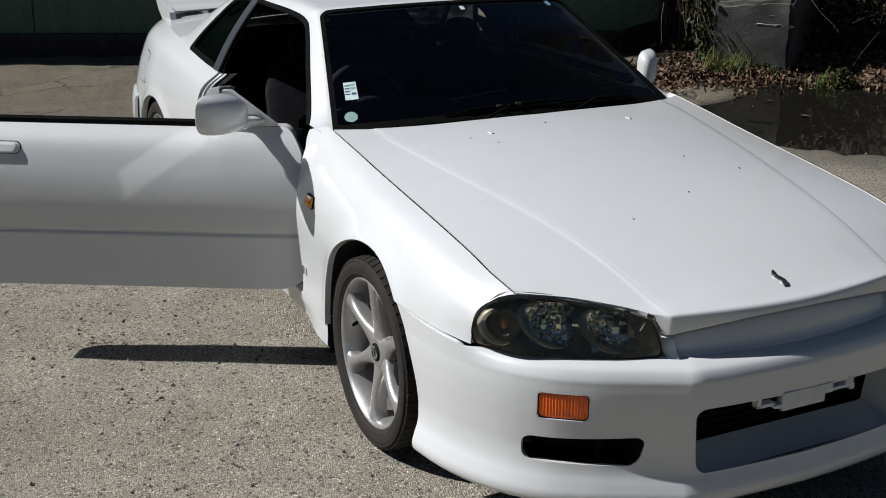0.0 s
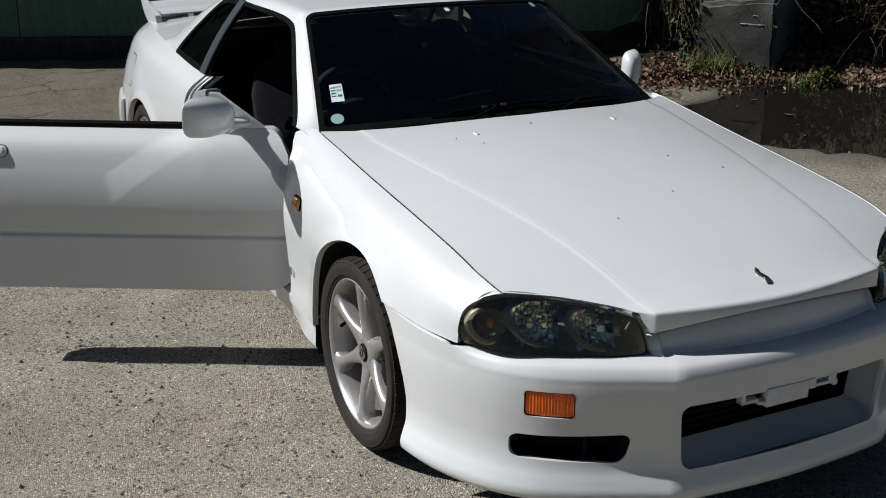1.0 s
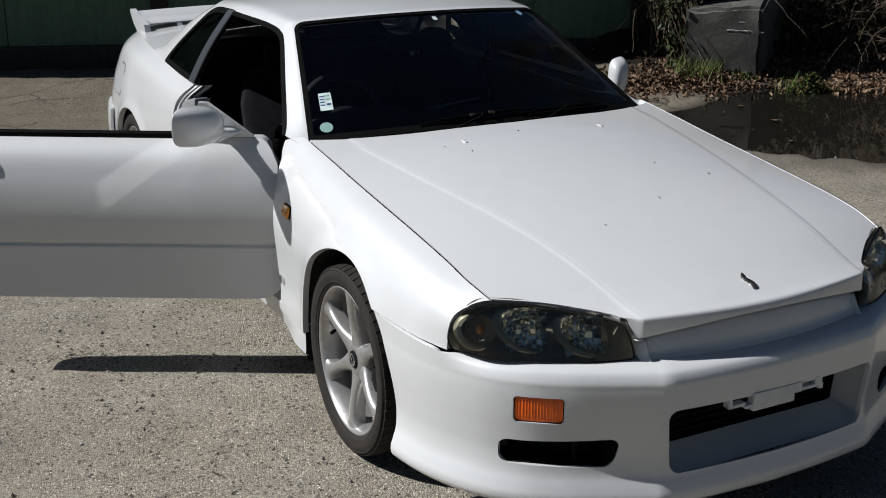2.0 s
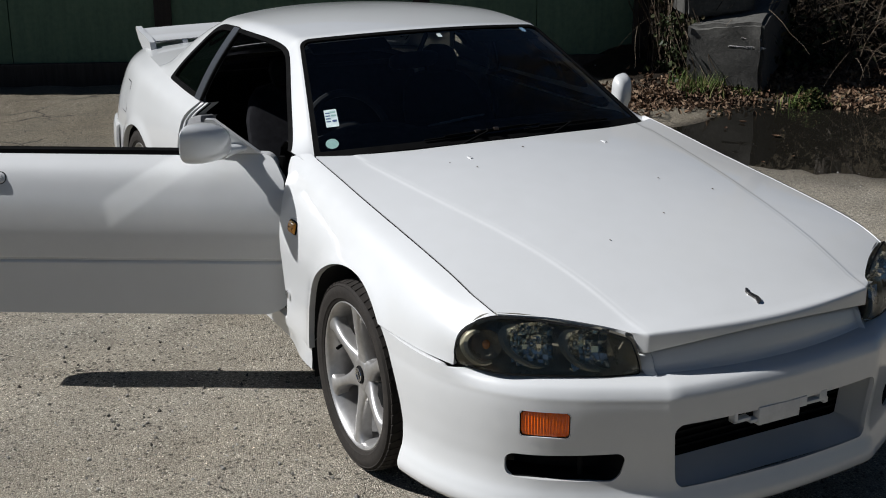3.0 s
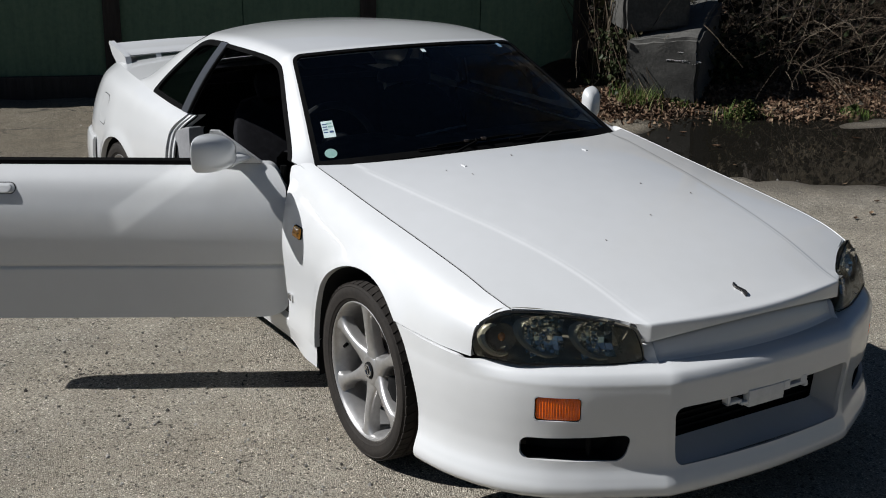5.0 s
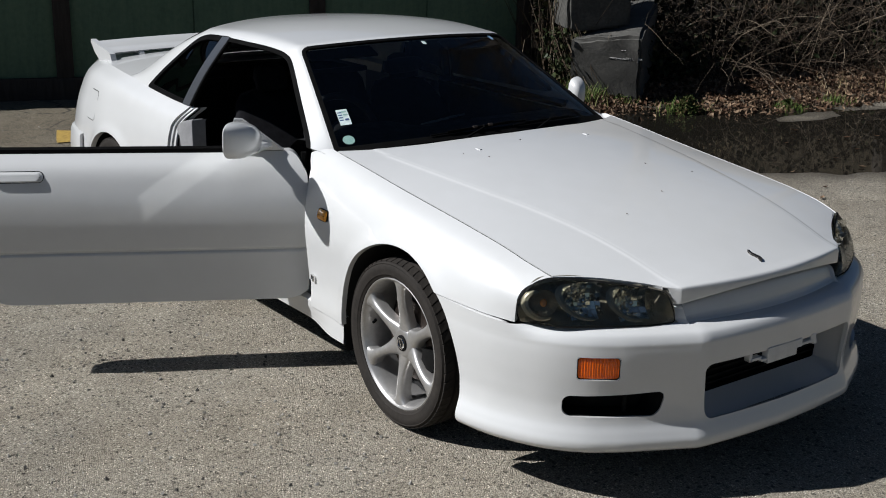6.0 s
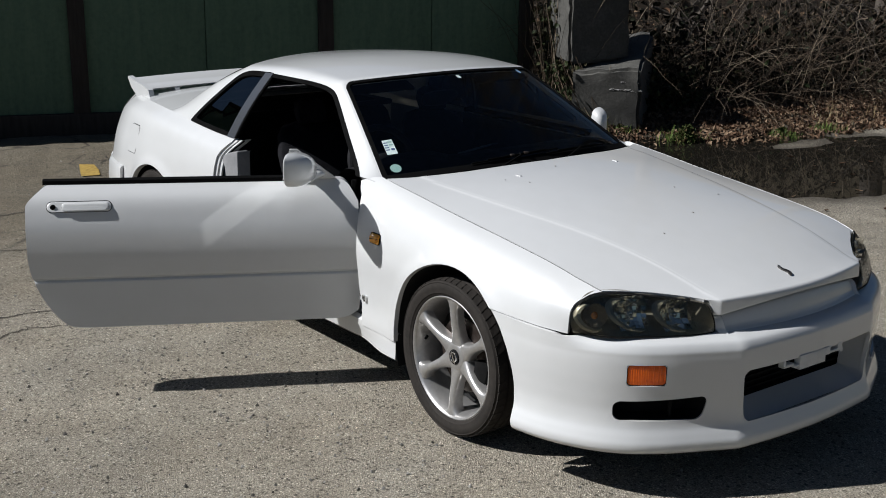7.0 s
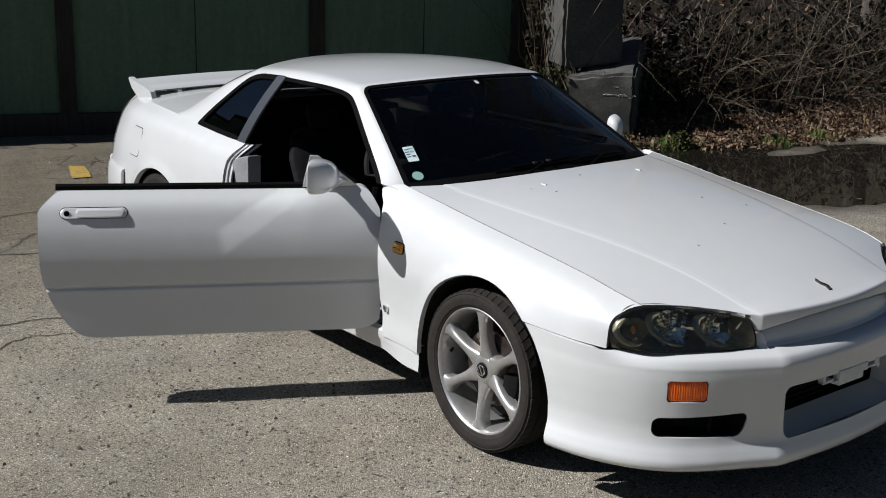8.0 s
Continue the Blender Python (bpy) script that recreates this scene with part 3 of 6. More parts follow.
def headlight(side):
    f = (lambda g: g) if side < 0 else flipped
    lens = mapped(clip(grid(np.linspace(0, 1, 60), np.linspace(0, 1, 24)), lamp_gap), lamp_point)
    lamp = part("headlight", f(rim(lens, 0.010)), LENS, car, "smoked headlight with chrome reflectors and amber bulb")
    border = mapped(clip(clip(grid(np.linspace(0, 1, 80), np.linspace(0, 1, 40)), lamp_gap), lambda v: 0.0045 - lamp_gap(v)), lambda a, b: lamp_point(a, b, -0.0015))
    part("lamp_seal", f(border), BLACK, lamp)

    def bowl(a, b):
        deep = 0.062 * ss(0.0, 0.10, min(a, 1 - a)) * ss(0, 0.25, min(b, 1 - b)) + 0.010
        return lamp_point(a, b, deep)
    part("lamp_housing", f(mapped(grid(np.linspace(-0.01, 1.0, 40), np.linspace(-0.02, 1.02, 20)), bowl)), DARKCHROME, lamp)
    for a, r, kind in ((0.27, 0.051, 1), (0.58, 0.056, 1), (0.83, 0.041, 0)):
        c = Vector(lamp_point(a, 0.5, 0.034))
        e1 = (Vector(lamp_point(a + 0.04, 0.5)) - Vector(lamp_point(a - 0.04, 0.5))).normalized()
        n = (Vector(lamp_point(a, 0.5, 0.0)) - c).normalized()
        e2 = (Vector(lamp_point(a, 0.8)) - Vector(lamp_point(a, 0.2))).normalized()
        n = (n + Vector((0.55, 0, 0.30))).normalized()
        m = Matrix.Translation(c) @ n.to_track_quat("Y", "Z").to_matrix().to_4x4()
        prof = [(r * k, -0.030 * (1 - k * k) + 0.004) for k in (0.12, 0.3, 0.5, 0.7, 0.85, 1.0)]
        if kind:
            part("reflector", f(moved(facets(r * 1.02, 9 if a > 0.4 else 6, int(a * 100)), m)), REFLECTOR, lamp, "faceted silver reflector", smooth=False)
        else:
            part("reflector", f(moved(lathe(prof, 18), m)), DARKCHROME, lamp, sharp=8)
        # crescent trim on the outboard side of each bowl
        front = Vector(lamp_point(a, 0.5, 0.010))
        rows = []
        for th in np.linspace(-1.75, 1.75, 30):
            w = 0.021 * math.cos(th * 0.80) + 0.0015
            rows.append([tuple(front + e1 * (rr * math.cos(th)) + e2 * (rr * math.sin(th)) - n * dd) for rr, dd in ((r - 0.002, 0.014), (r, 0.002), (r + w * 0.5, 0.0), (r + w, 0.006))])
        part("bezel", f(loft(rows, closed=False)), BEZEL, lamp)
        bulb = blob(0, 0.0, 0, 0.011, 0.016, 0.011) if kind else blob(0.002, -0.002, 0, 0.011, 0.010, 0.013)
        part("bulb", f(moved(bulb, m)), CHROME if kind else BEEHIVE, lamp)
    return lamp


for sd in (-1, 1):
    headlight(sd)

# front badge: a small twisted chrome bar with dark outline, drawn as a plain shape
def twisted(n=14):
    rows = []
    for t in np.linspace(-1, 1, n):
        a = 1.1 * t
        c = (0.036 * t, -0.007 * t + 0.006 * math.sin(3.1 * t), 0.003)
        w = 0.0065 if abs(t) < 0.95 else 0.003
        rows.append([(c[0] + dx, c[1] + w * ey * math.cos(a * 0.5) , c[2] + w * 0.5 * ez + 0.002 * ey * math.sin(a)) for dx, ey, ez in ((0, -1, -1), (0, 1, -1), (0, 1, 1), (0, -1, 1))])
    return loft(rows)


m = Matrix.Translation((0.826, -0.006, 0.6985)) @ pose(0, 0, 0, 0, 15.5, 0)
part("hood_badge", moved(twisted(), m), varied("dark_chrome_badge", (0.03, 0.03, 0.03), (0.16, 0.15, 0.14), 90, (0.2, 0.35), metal=0.8), car, "small dark chrome badge on the nose", sharp=40)
for sd in (-1, 1):
    part("washer_nozzle", joined(blob(-0.300, 0.276 * sd, 0.8765, 0.014, 0.008, 0.008, 3), cbox(-0.292, -0.280, 0.276 * sd - 0.005, 0.276 * sd + 0.005, 0.874, 0.884, 0.002)), PAINT, car)

# ---- cabin, flanks and tail ----
def shield_point(u, v):
    """Windshield: u from -1 (car's right) to 1, v from the cowl up."""
    c = 1 - u * u
    base = np.array((-0.640 + 0.152 * c, 0.710 * u, 0.847 + 0.034 * c))
    top = np.array((-1.205 + 0.095 * c, 0.535 * u, 1.184 + 0.026 * c))
    p = base + (top - base) * v
    p[2] += (0.002 + 0.014 * c) * math.sin(math.pi * v)
    p[0] += (0.002 + 0.010 * c) * math.sin(math.pi * v)
    return tuple(p)


@cached
def roof_point(u, v):
    f, r = np.array(shield_point(u, 1.0)), np.array((-2.03 - 0.10 * (1 - u * u), 0.560 * u, 1.172 + 0.036 * (1 - abs(u) ** 2.4)))
    p = f + (r - f) * v
    hump = math.sin(math.pi * min(v * 0.96 + 0.02, 1))
    p[1] *= 1 + 0.045 * hump
    p[2] += 0.021 * hump + 0.008 * (1 - abs(u) ** 3) * hump
    return tuple(p)


def back_point(u, v):
    """Rear window, from the roof down to the boot."""
    t, b = np.array(roof_point(u, 1.0)), np.array((-2.60 - 0.14 * (1 - u * u), 0.655 * u, 0.905 + 0.035 * (1 - u * u)))
    p = t + (b - t) * v
    p[2] += 0.02 * math.sin(math.pi * v)
    return tuple(p)


RIM_LINE = [shield_point(-1, v) for v in np.linspace(0, 1, 14)] + [roof_point(-1, v) for v in np.linspace(0.04, 1, 26)] + [back_point(-1, v) for v in np.linspace(0.05, 1, 16)]
BELT_S = spline((-0.62, 0.748), (-0.9, 0.747), (-1.2, 0.746), (-1.9, 0.748), (-2.3, 0.738), (-2.65, 0.715), (-3.0, 0.672), (-3.25, 0.61), (-3.42, 0.54))
BELT_Z = spline((-0.60, 0.852), (-0.70, 0.856), (-1.2, 0.857), (-1.9, 0.860), (-2.3, 0.878), (-2.65, 0.898), (-3.0, 0.905), (-3.25, 0.900), (-3.42, 0.885))
TOPX = spline(*sorted([(p[0], -p[1]) for p in RIM_LINE]))
TOPZ = spline(*sorted([(p[0], p[2]) for p in RIM_LINE]))


@cached
def pillar_point(x, w):
    """Side of the cabin: w 0 at the belt, 1 at the roof's edge."""
    s0, z0, s1, z1 = BELT_S(x), BELT_Z(x), TOPX(x), TOPZ(x)
    return x, -(s0 + (s1 - s0) * w + 0.018 * math.sin(math.pi * w) * ss(0.0, 0.25, z1 - z0)), z0 + (z1 - z0) * w


def soft_max(*vals, k=0.02):
    m = max(vals)
    return m + k * math.log(sum(math.exp((v - m) / k) for v in vals))


def plane_gap(x, z, a, b):
    """Distance of (x, z) to the right of the way from a to b."""
    nx, nz = b[1] - a[1], -(b[0] - a[0])
    return ((x - a[0]) * nx + (z - a[1]) * nz) / math.hypot(nx, nz)


QUARTER = [(-1.825, 0.860), (-2.312, 0.884), (-2.05, 1.128), (-1.97, 1.156), (-1.706, 1.168)]
DOORWIN = [(-0.668, 0.80), (-1.850, 0.80), (-1.736, 1.166), (-1.33, 1.166), (-1.222, 1.150)]


def window_gap(x, z, line):
    return soft_max(*[plane_gap(x, z, line[i], line[(i + 1) % len(line)]) for i in range(len(line))], k=0.010)


if window_gap(-2.0, 1.0, QUARTER) > 0:
    QUARTER.reverse(), DOORWIN.reverse()


def upper_point(a, u):
    """The skin inside the rim line: windshield (a 0 to 1), roof (to 2), rear window (to 3)."""
    return shield_point(u, a) if a <= 1 else roof_point(u, a - 1) if a <= 2 else back_point(u, a - 2)


def shield_gap(u, v):
    """Minus inside the windshield's opening."""
    return rbox(u * 0.62, v * 0.66, -0.614, 0.614, -0.3, 0.650, 0.045)


def cabin_shell():
    """Pillars, roof rails and roof as one skin with rolled edges, cut by the windows."""
    rows = np.concatenate([np.linspace(0, 1, 44), np.linspace(1, 2, 52)[1:], np.linspace(2, 3, 26)[1:]])
    ws = np.concatenate([np.linspace(0, 0.78, 24)[:-1], np.linspace(0.78, 1, 18)])
    us = np.concatenate([np.linspace(-1, -0.90, 16)[1:], np.linspace(-0.90, 0, 22)[1:]])
    edge = len(ws) - 1
    P = []
    for a in rows:
        e = np.array(upper_point(float(a), -1.0))
        off = e - np.array(pillar_point(float(e[0]), 1.0))
        row = np.array([np.array(pillar_point(float(e[0]), float(w))) + off * w ** 4 for w in ws] + [np.array(upper_point(float(a), float(u))) for u in us])
        row = np.concatenate([row, (row * (1, -1, 1))[-2::-1]])
        arc_ = np.concatenate([[0], np.cumsum(np.linalg.norm(np.diff(row, axis=0), axis=1))])
        fine_s = np.linspace(0, arc_[-1], 700)
        fine_p = np.stack([np.interp(fine_s, arc_, row[:, k]) for k in range(3)], -1)
        sig = 0.008 + 0.020 * ss(0.75, 1.35, a)
        out = row.copy()
        for at in (arc_[edge], arc_[-1] - arc_[edge]):
            for i in np.nonzero(np.abs(arc_ - at) < 4 * sig)[0]:
                if 0 < i < len(row) - 1:
                    k = np.exp(-0.5 * ((fine_s - arc_[i]) / sig) ** 2)
                    t = 1 - ss(2.5, 4, abs(arc_[i] - at) / sig)
                    out[i] = row[i] * (1 - t) + t * (k @ fine_p) / k.sum()
        P.append(out)
    P = np.array(P)
    n, m = P.shape[:2]
    u_of = np.concatenate([[-1.0] * (edge + 1), us, -us[-2::-1], [1.0] * (edge + 1)])

    def S(i, j):
        i0, j0 = min(int(i), n - 2), min(int(j), m - 2)
        s_, t_ = i - i0, j - j0
        return P[i0, j0] * (1 - s_) * (1 - t_) + P[i0 + 1, j0] * s_ * (1 - t_) + P[i0, j0 + 1] * (1 - s_) * t_ + P[i0 + 1, j0 + 1] * s_ * t_

    def keep(v):
        i, j = v
        if j <= edge or j >= m - 1 - edge:
            x, _, z = S(i, j)
            return min(window_gap(x, z, QUARTER), window_gap(x, z, DOORWIN))
        a, u = np.interp(i, range(n), rows), np.interp(j, range(m), u_of)
        if a < 1:
            return shield_gap(u, a)
        if a > 2:
            return rbox(u * 0.62, (a - 2) * 0.7, -0.575, 0.575, 0.028, 0.664, 0.05)
        return 1.0
    g = clip(grid(np.arange(n), np.arange(m)), keep)
    return rim(mapped(g, S), 0.022)


def window_seal(line, b0, b1, out=0.004):
    g = grid(np.linspace(-0.60, -2.6, 190), np.linspace(0.0, 1, 60))
    g = clip(g, lambda v: window_gap(pillar_point(*v)[0], pillar_point(*v)[2], line) - b0)
    g = clip(g, lambda v: b1 - window_gap(pillar_point(*v)[0], pillar_point(*v)[2], line))
    g = clip(g, lambda v: TOPZ(v[0]) - BELT_Z(v[0]) - 0.02)

    def S(x, w):
        p = pillar_point(x, w)
        return p[0], p[1] - out, p[2]
    return rim(mapped(g, S), 0.012)


def side_pane(line, inset):
    g = grid(np.linspace(-0.60, -2.6, 120), np.linspace(0.0, 1, 40))
    g = clip(g, lambda v: inset - window_gap(pillar_point(*v)[0], pillar_point(*v)[2], line))
    return mapped(g, lambda x, w: (x, pillar_point(x, w)[1] + 0.006, pillar_point(x, w)[2]))


part("roof", cabin_shell(), PAINT, car, sharp=50)
for sd in (-1, 1):
    # black line laid at the pillar's foot for the shaded panel gap
    part("pillar_seam", loft([[(-0.640 - 0.088 * t, sd * (0.7235 + 0.033 * t + o), 0.8625 - 0.010 * t) for t in np.linspace(0, 1, 8)] for o in (-0.0015, 0.0015)], closed=False), RUBBER, car)
part("headliner", moved(mapped(grid(np.linspace(-0.97, 0.97, 21), np.linspace(0.02, 1, 12)), roof_point), Matrix.Translation((0, 0, -0.03))), TRIM, car)
for sd in (-1, 1):
    fl = (lambda g: g) if sd < 0 else flipped
    part("window_seal", fl(window_seal(QUARTER, -0.014, 0.008)), RUBBER, car)
    part("window_seal", fl(window_seal(DOORWIN, -0.010, 0.006)), RUBBER, car)
    part("quarter_window", fl(side_pane(QUARTER, 0.004)), TINT, car, "dark tinted rear side window")
    strip = clip(grid(np.linspace(-1.60, -1.97, 40), np.linspace(0, 0.93, 20)), lambda v: 0.034 - abs(plane_gap(pillar_point(*v)[0], pillar_point(*v)[2], (-1.860, 0.866), (-1.738, 1.19))))
    strip = mapped(strip, lambda x, w: (x, pillar_point(x, w)[1] - 0.007, pillar_point(x, w)[2]))
    part("pillar_trim", fl(rim(strip, 0.02)), PILLAR, car, "grey pillar trim beside the rear side window")
part("door_window", flipped(side_pane(DOORWIN, 0.004)), WINDSHIELD, car)

shield = part("windshield", mapped(clip(grid(np.linspace(-1, 1, 61), np.linspace(0.0, 1, 24)), lambda v: -0.002 - shield_gap(*v)), shield_point), WINDSHIELD, car, "dark clear windshield with stickers and wipers")
border = clip(clip(grid(np.linspace(-1.0, 1.0, 121), np.linspace(0, 1.0, 60)), lambda v: 0.001 - shield_gap(*v)), lambda v: 0.016 + max(shield_gap(*v), -v[1] * 0.58 + 0.010))
part("windshield_seal", rim(mapped(border, lambda u, v: tuple(np.array(shield_point(u, v)) + np.array((0.0025, 0, 0.003)))), 0.01), RUBBER, shield)
part("rear_window", mapped(grid(np.linspace(-0.92, 0.92, 31), np.linspace(0.04, 0.94, 14)), back_point), TINT, car)
frame_b = clip(grid(np.linspace(-0.93, 0.93, 61), np.linspace(0.035, 0.955, 30)), lambda v: 0.03 - min((0.93 - abs(v[0])) * 0.6, (v[1] - 0.035) * 0.7, (0.955 - v[1]) * 0.7))
part("rear_window_seal", mapped(frame_b, lambda u, v: tuple(np.array(back_point(u, v)) + np.array((-0.002, 0, 0.003)))), RUBBER, car)

# flanks behind the front wheels
FLANK = [
    (BELT_S, BELT_Z),
    (spline((-0.65, 0.787), (-1.2, 0.80), (-1.9, 0.802), (-2.3, 0.80), (-2.65, 0.79), (-3.0, 0.75), (-3.25, 0.69), (-3.42, 0.60)), spline((-0.65, 0.800), (-1.9, 0.806), (-2.3, 0.822), (-2.65, 0.842), (-3.0, 0.852), (-3.42, 0.83))),
    (spline((-0.65, 0.828), (-1.9, 0.832), (-2.65, 0.832), (-3.0, 0.80), (-3.25, 0.745), (-3.42, 0.65)), spline((-0.65, 0.71), (-2.65, 0.74), (-3.42, 0.73))),
    (spline((-0.65, 0.845), (-1.9, 0.848), (-2.65, 0.858), (-3.0, 0.832), (-3.25, 0.78), (-3.42, 0.69)), spline((-0.65, 0.60), (-2.65, 0.62), (-3.42, 0.60))),
    (spline((-0.65, 0.838), (-1.9, 0.842), (-2.65, 0.862), (-3.0, 0.842), (-3.25, 0.795), (-3.42, 0.70)), spline((-0.65, 0.49), (-2.65, 0.49), (-3.42, 0.49))),
    (spline((-0.65, 0.834), (-1.9, 0.838), (-2.65, 0.855), (-3.0, 0.842), (-3.25, 0.80), (-3.42, 0.71)), spline((-0.65, 0.285), (-2.65, 0.285), (-3.42, 0.26))),
]


@cached
def flank_point(x, k):
    s, z = curve_through([(a(x), b(x)) for a, b in FLANK], k)
    if -2.0 > x > -3.3:
        s += 0.010 * math.exp(-(arch_gap(x, z, AXLE_R) / 0.035) ** 2)
    return x, -s, z


def jamb_x(z):
    """Rear edge of the driver's door opening."""
    return -1.885 + 0.060 * ss(0.76, 0.865, z) + 0.15 * ss(0.55, 0.28, z)


def quarter_panel(side):
    g = grid(np.linspace(-1.80, -3.43, 94), np.linspace(0, 5, 60))
    g = clip(g, lambda v: arch_gap(v[0], flank_point(*v)[2], AXLE_R))

    def jamb(v):
        x, y, z = flank_point(*v)
        return -x + (jamb_x(z) if side < 0 else -(1.917 + 0.055 * ss(0.86, 0.78, z) - 0.15 * ss(0.55, 0.28, z)))
    g = clip(g, jamb)
    g = rim(mapped(g, flank_point), 0.025)
    return g if side < 0 else flipped(g)


for sd in (-1, 1):
    part("quarter_panel", quarter_panel(sd), PAINT, car)

# boot lid, tail and rear bumper
def boot_point(x, u):
    return x, u * BELT_S(x), BELT_Z(x) + 0.035 * (1 - abs(u) ** 2.5)


part("boot_lid", mapped(grid(np.linspace(-2.58, -3.43, 20), np.linspace(-1, 1, 31)), boot_point), PAINT, car)
tail = [[(-3.43 - 0.03 * math.sin(math.pi * t), *flank_point(-3.43, 5 * t)[1:]) for t in np.linspace(0, 1, 12)], [(-3.46 - 0.05 * math.sin(math.pi * t), 0.0, flank_point(-3.43, 5 * t)[2] + 0.035 * (1 - t)) for t in np.linspace(0, 1, 12)],
        [(-3.43 - 0.03 * math.sin(math.pi * t), -flank_point(-3.43, 5 * t)[1], flank_point(-3.43, 5 * t)[2]) for t in np.linspace(0, 1, 12)]]
tail_rows = [[tuple(curve_through([tail[0][i], tail[1][i], tail[2][i]], k)) for k in np.linspace(0, 2, 17)] for i in range(12)]
part("tail_panel", loft(tail_rows, closed=False), PAINT, car)


def rear_bumper():
    """The band round the tail below the seam, a little prouder than the quarter panels."""
    rows = []
    for z, d in ((0.548, 0.0), (0.543, 0.014), (0.53, 0.020), (0.45, 0.022), (0.35, 0.018), (0.27, 0.010), (0.235, -0.02)):
        row = []
        for x in np.linspace(-2.98, -3.44, 24):
            s = np.interp(z, [flank_point(x, k)[2] for k in np.linspace(5, 2, 20)], [-flank_point(x, k)[1] for k in np.linspace(5, 2, 20)])
            n = 0.0 if x > -3.2 else 0.6 * (x + 3.2)
            row.append((x + n * d * 3, -(s + d), z))
        row += [(-3.47 - d - 0.03 * (1 - (t / 0.71) ** 2), -t, z) for t in np.linspace(0.62, 0, 10)]
        rows.append(row + [(x, -y, zz) for x, y, zz in reversed(row[:-1])])
    g = loft(rows, closed=False)
    return clip(g, lambda v: arch_gap(v[0], v[2], AXLE_R))


part("rear_bumper", rim(rear_bumper(), 0.015), PAINT, car)


def spoiler():
    """Rear wing: a curved blade between two end plates, on two inner posts."""
    blade = []
    for y in np.linspace(-0.622, 0.622, 31):
        up = 0.012 * (1 - (y / 0.62) ** 2)
        blade.append([(-3.10 + dx, y, 0.958 + dz + up) for dx, dz in ((0.0, 0.004), (-0.02, 0.018), (-0.09, 0.026), (-0.17, 0.036), (-0.215, 0.046), (-0.218, 0.038), (-0.16, 0.014), (-0.08, 0.000), (-0.02, -0.006))])
    w = part("spoiler", loft(blade), PAINT, car, "white rear wing on end plates")
    w.location.z = -0.020
    for sd in (-1, 1):
        prof = [(-3.045, 0.895), (-3.03, 0.92), (-3.05, 0.965), (-3.12, 0.985), (-3.23, 1.000), (-3.315, 1.018), (-3.32, 1.005), (-3.28, 0.955), (-3.20, 0.905), (-3.15, 0.886)]
        rings = [[(x, sd * (0.612 + o + 0.03 * (z - 0.9)), z) for x, z in prof] for o in (-0.004, 0.026)]
        part("end_plate", loft(rings), PAINT, w, sharp=50)
        post = [[(x + 0.02 * (z < 0.93), sd * (0.44 + o), z) for x, z in ((-3.08, 0.905), (-3.10, 0.965), (-3.21, 0.975), (-3.19, 0.905))] for o in (-0.014, 0.014)]
        part("wing_post", loft(post), PAINT, w)


spoiler()


def side_skirt(side):
    rows = []
    for x in np.linspace(-0.352, -2.29, 60):
        flare = ss(-0.66, -0.42, x)
        rows.append([(x, -(s + f * flare), z - dz * flare) for s, z, f, dz in ((0.815, 0.30, 0.012, 0), (0.832, 0.285, 0.012, 0), (0.832, 0.262, 0.014, 0.005), (0.822, 0.235, 0.024, 0.01), (0.818, 0.205, 0.030, 0.012), (0.80, 0.190, 0.03, 0.012), (0.72, 0.188, 0, 0))])
    g = rim(loft(rows, closed=False), 0.01)
    g = clip(g, lambda v: min(arch_gap(v[0], v[2], AXLE_F), arch_gap(v[0], v[2], AXLE_R)))
    return g if side < 0 else flipped(g)


for sd in (-1, 1):
    part("side_skirt", side_skirt(sd), PAINT, car)

# shell under the panels, shade painted near black: underbody, wheel wells, under-hood filler
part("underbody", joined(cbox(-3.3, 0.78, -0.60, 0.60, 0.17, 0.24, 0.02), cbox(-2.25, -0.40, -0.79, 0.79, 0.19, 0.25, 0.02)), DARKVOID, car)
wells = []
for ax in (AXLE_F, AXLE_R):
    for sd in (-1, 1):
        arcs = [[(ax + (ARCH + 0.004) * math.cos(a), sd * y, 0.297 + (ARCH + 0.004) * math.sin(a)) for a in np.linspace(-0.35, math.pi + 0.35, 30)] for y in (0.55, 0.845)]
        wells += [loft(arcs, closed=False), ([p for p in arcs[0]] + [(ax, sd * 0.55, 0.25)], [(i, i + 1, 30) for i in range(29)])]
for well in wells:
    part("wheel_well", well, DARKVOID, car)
# plain boxes added to block the view through the hood's gaps
part("under_hood_filler", joined(cbox(-0.58, 0.68, -0.54, 0.54, 0.25, 0.60, 0.02), cbox(-0.62, -0.58, -0.74, 0.74, 0.25, 0.74, 0.01), cbox(0.42, 0.56, -0.74, 0.74, 0.25, 0.60, 0.01)), DARKVOID, car)

# ---- doors with their mirrors ----
HINGE = Vector((-0.662, -0.815, 0))
OPEN = Matrix.Translation(HINGE) @ pose(0, 0, 0, 0, 0, 61.0) @ Matrix.Translation(-HINGE)


def door_gap(x, z):
    """Positive inside the door's outline."""
    back = x + 1.906 + 0.055 * ss(0.86, 0.78, z) - 0.135 * (max(0.0, 0.60 - z) / 0.31) ** 2.1
    front = -0.660 - x - 0.035 * ss(0.33, 0.285, z) - 0.50 * max(0.0, z - 0.775)
    return -soft_max(-back, -front, -(z - 0.288), z - 0.861, k=0.018)


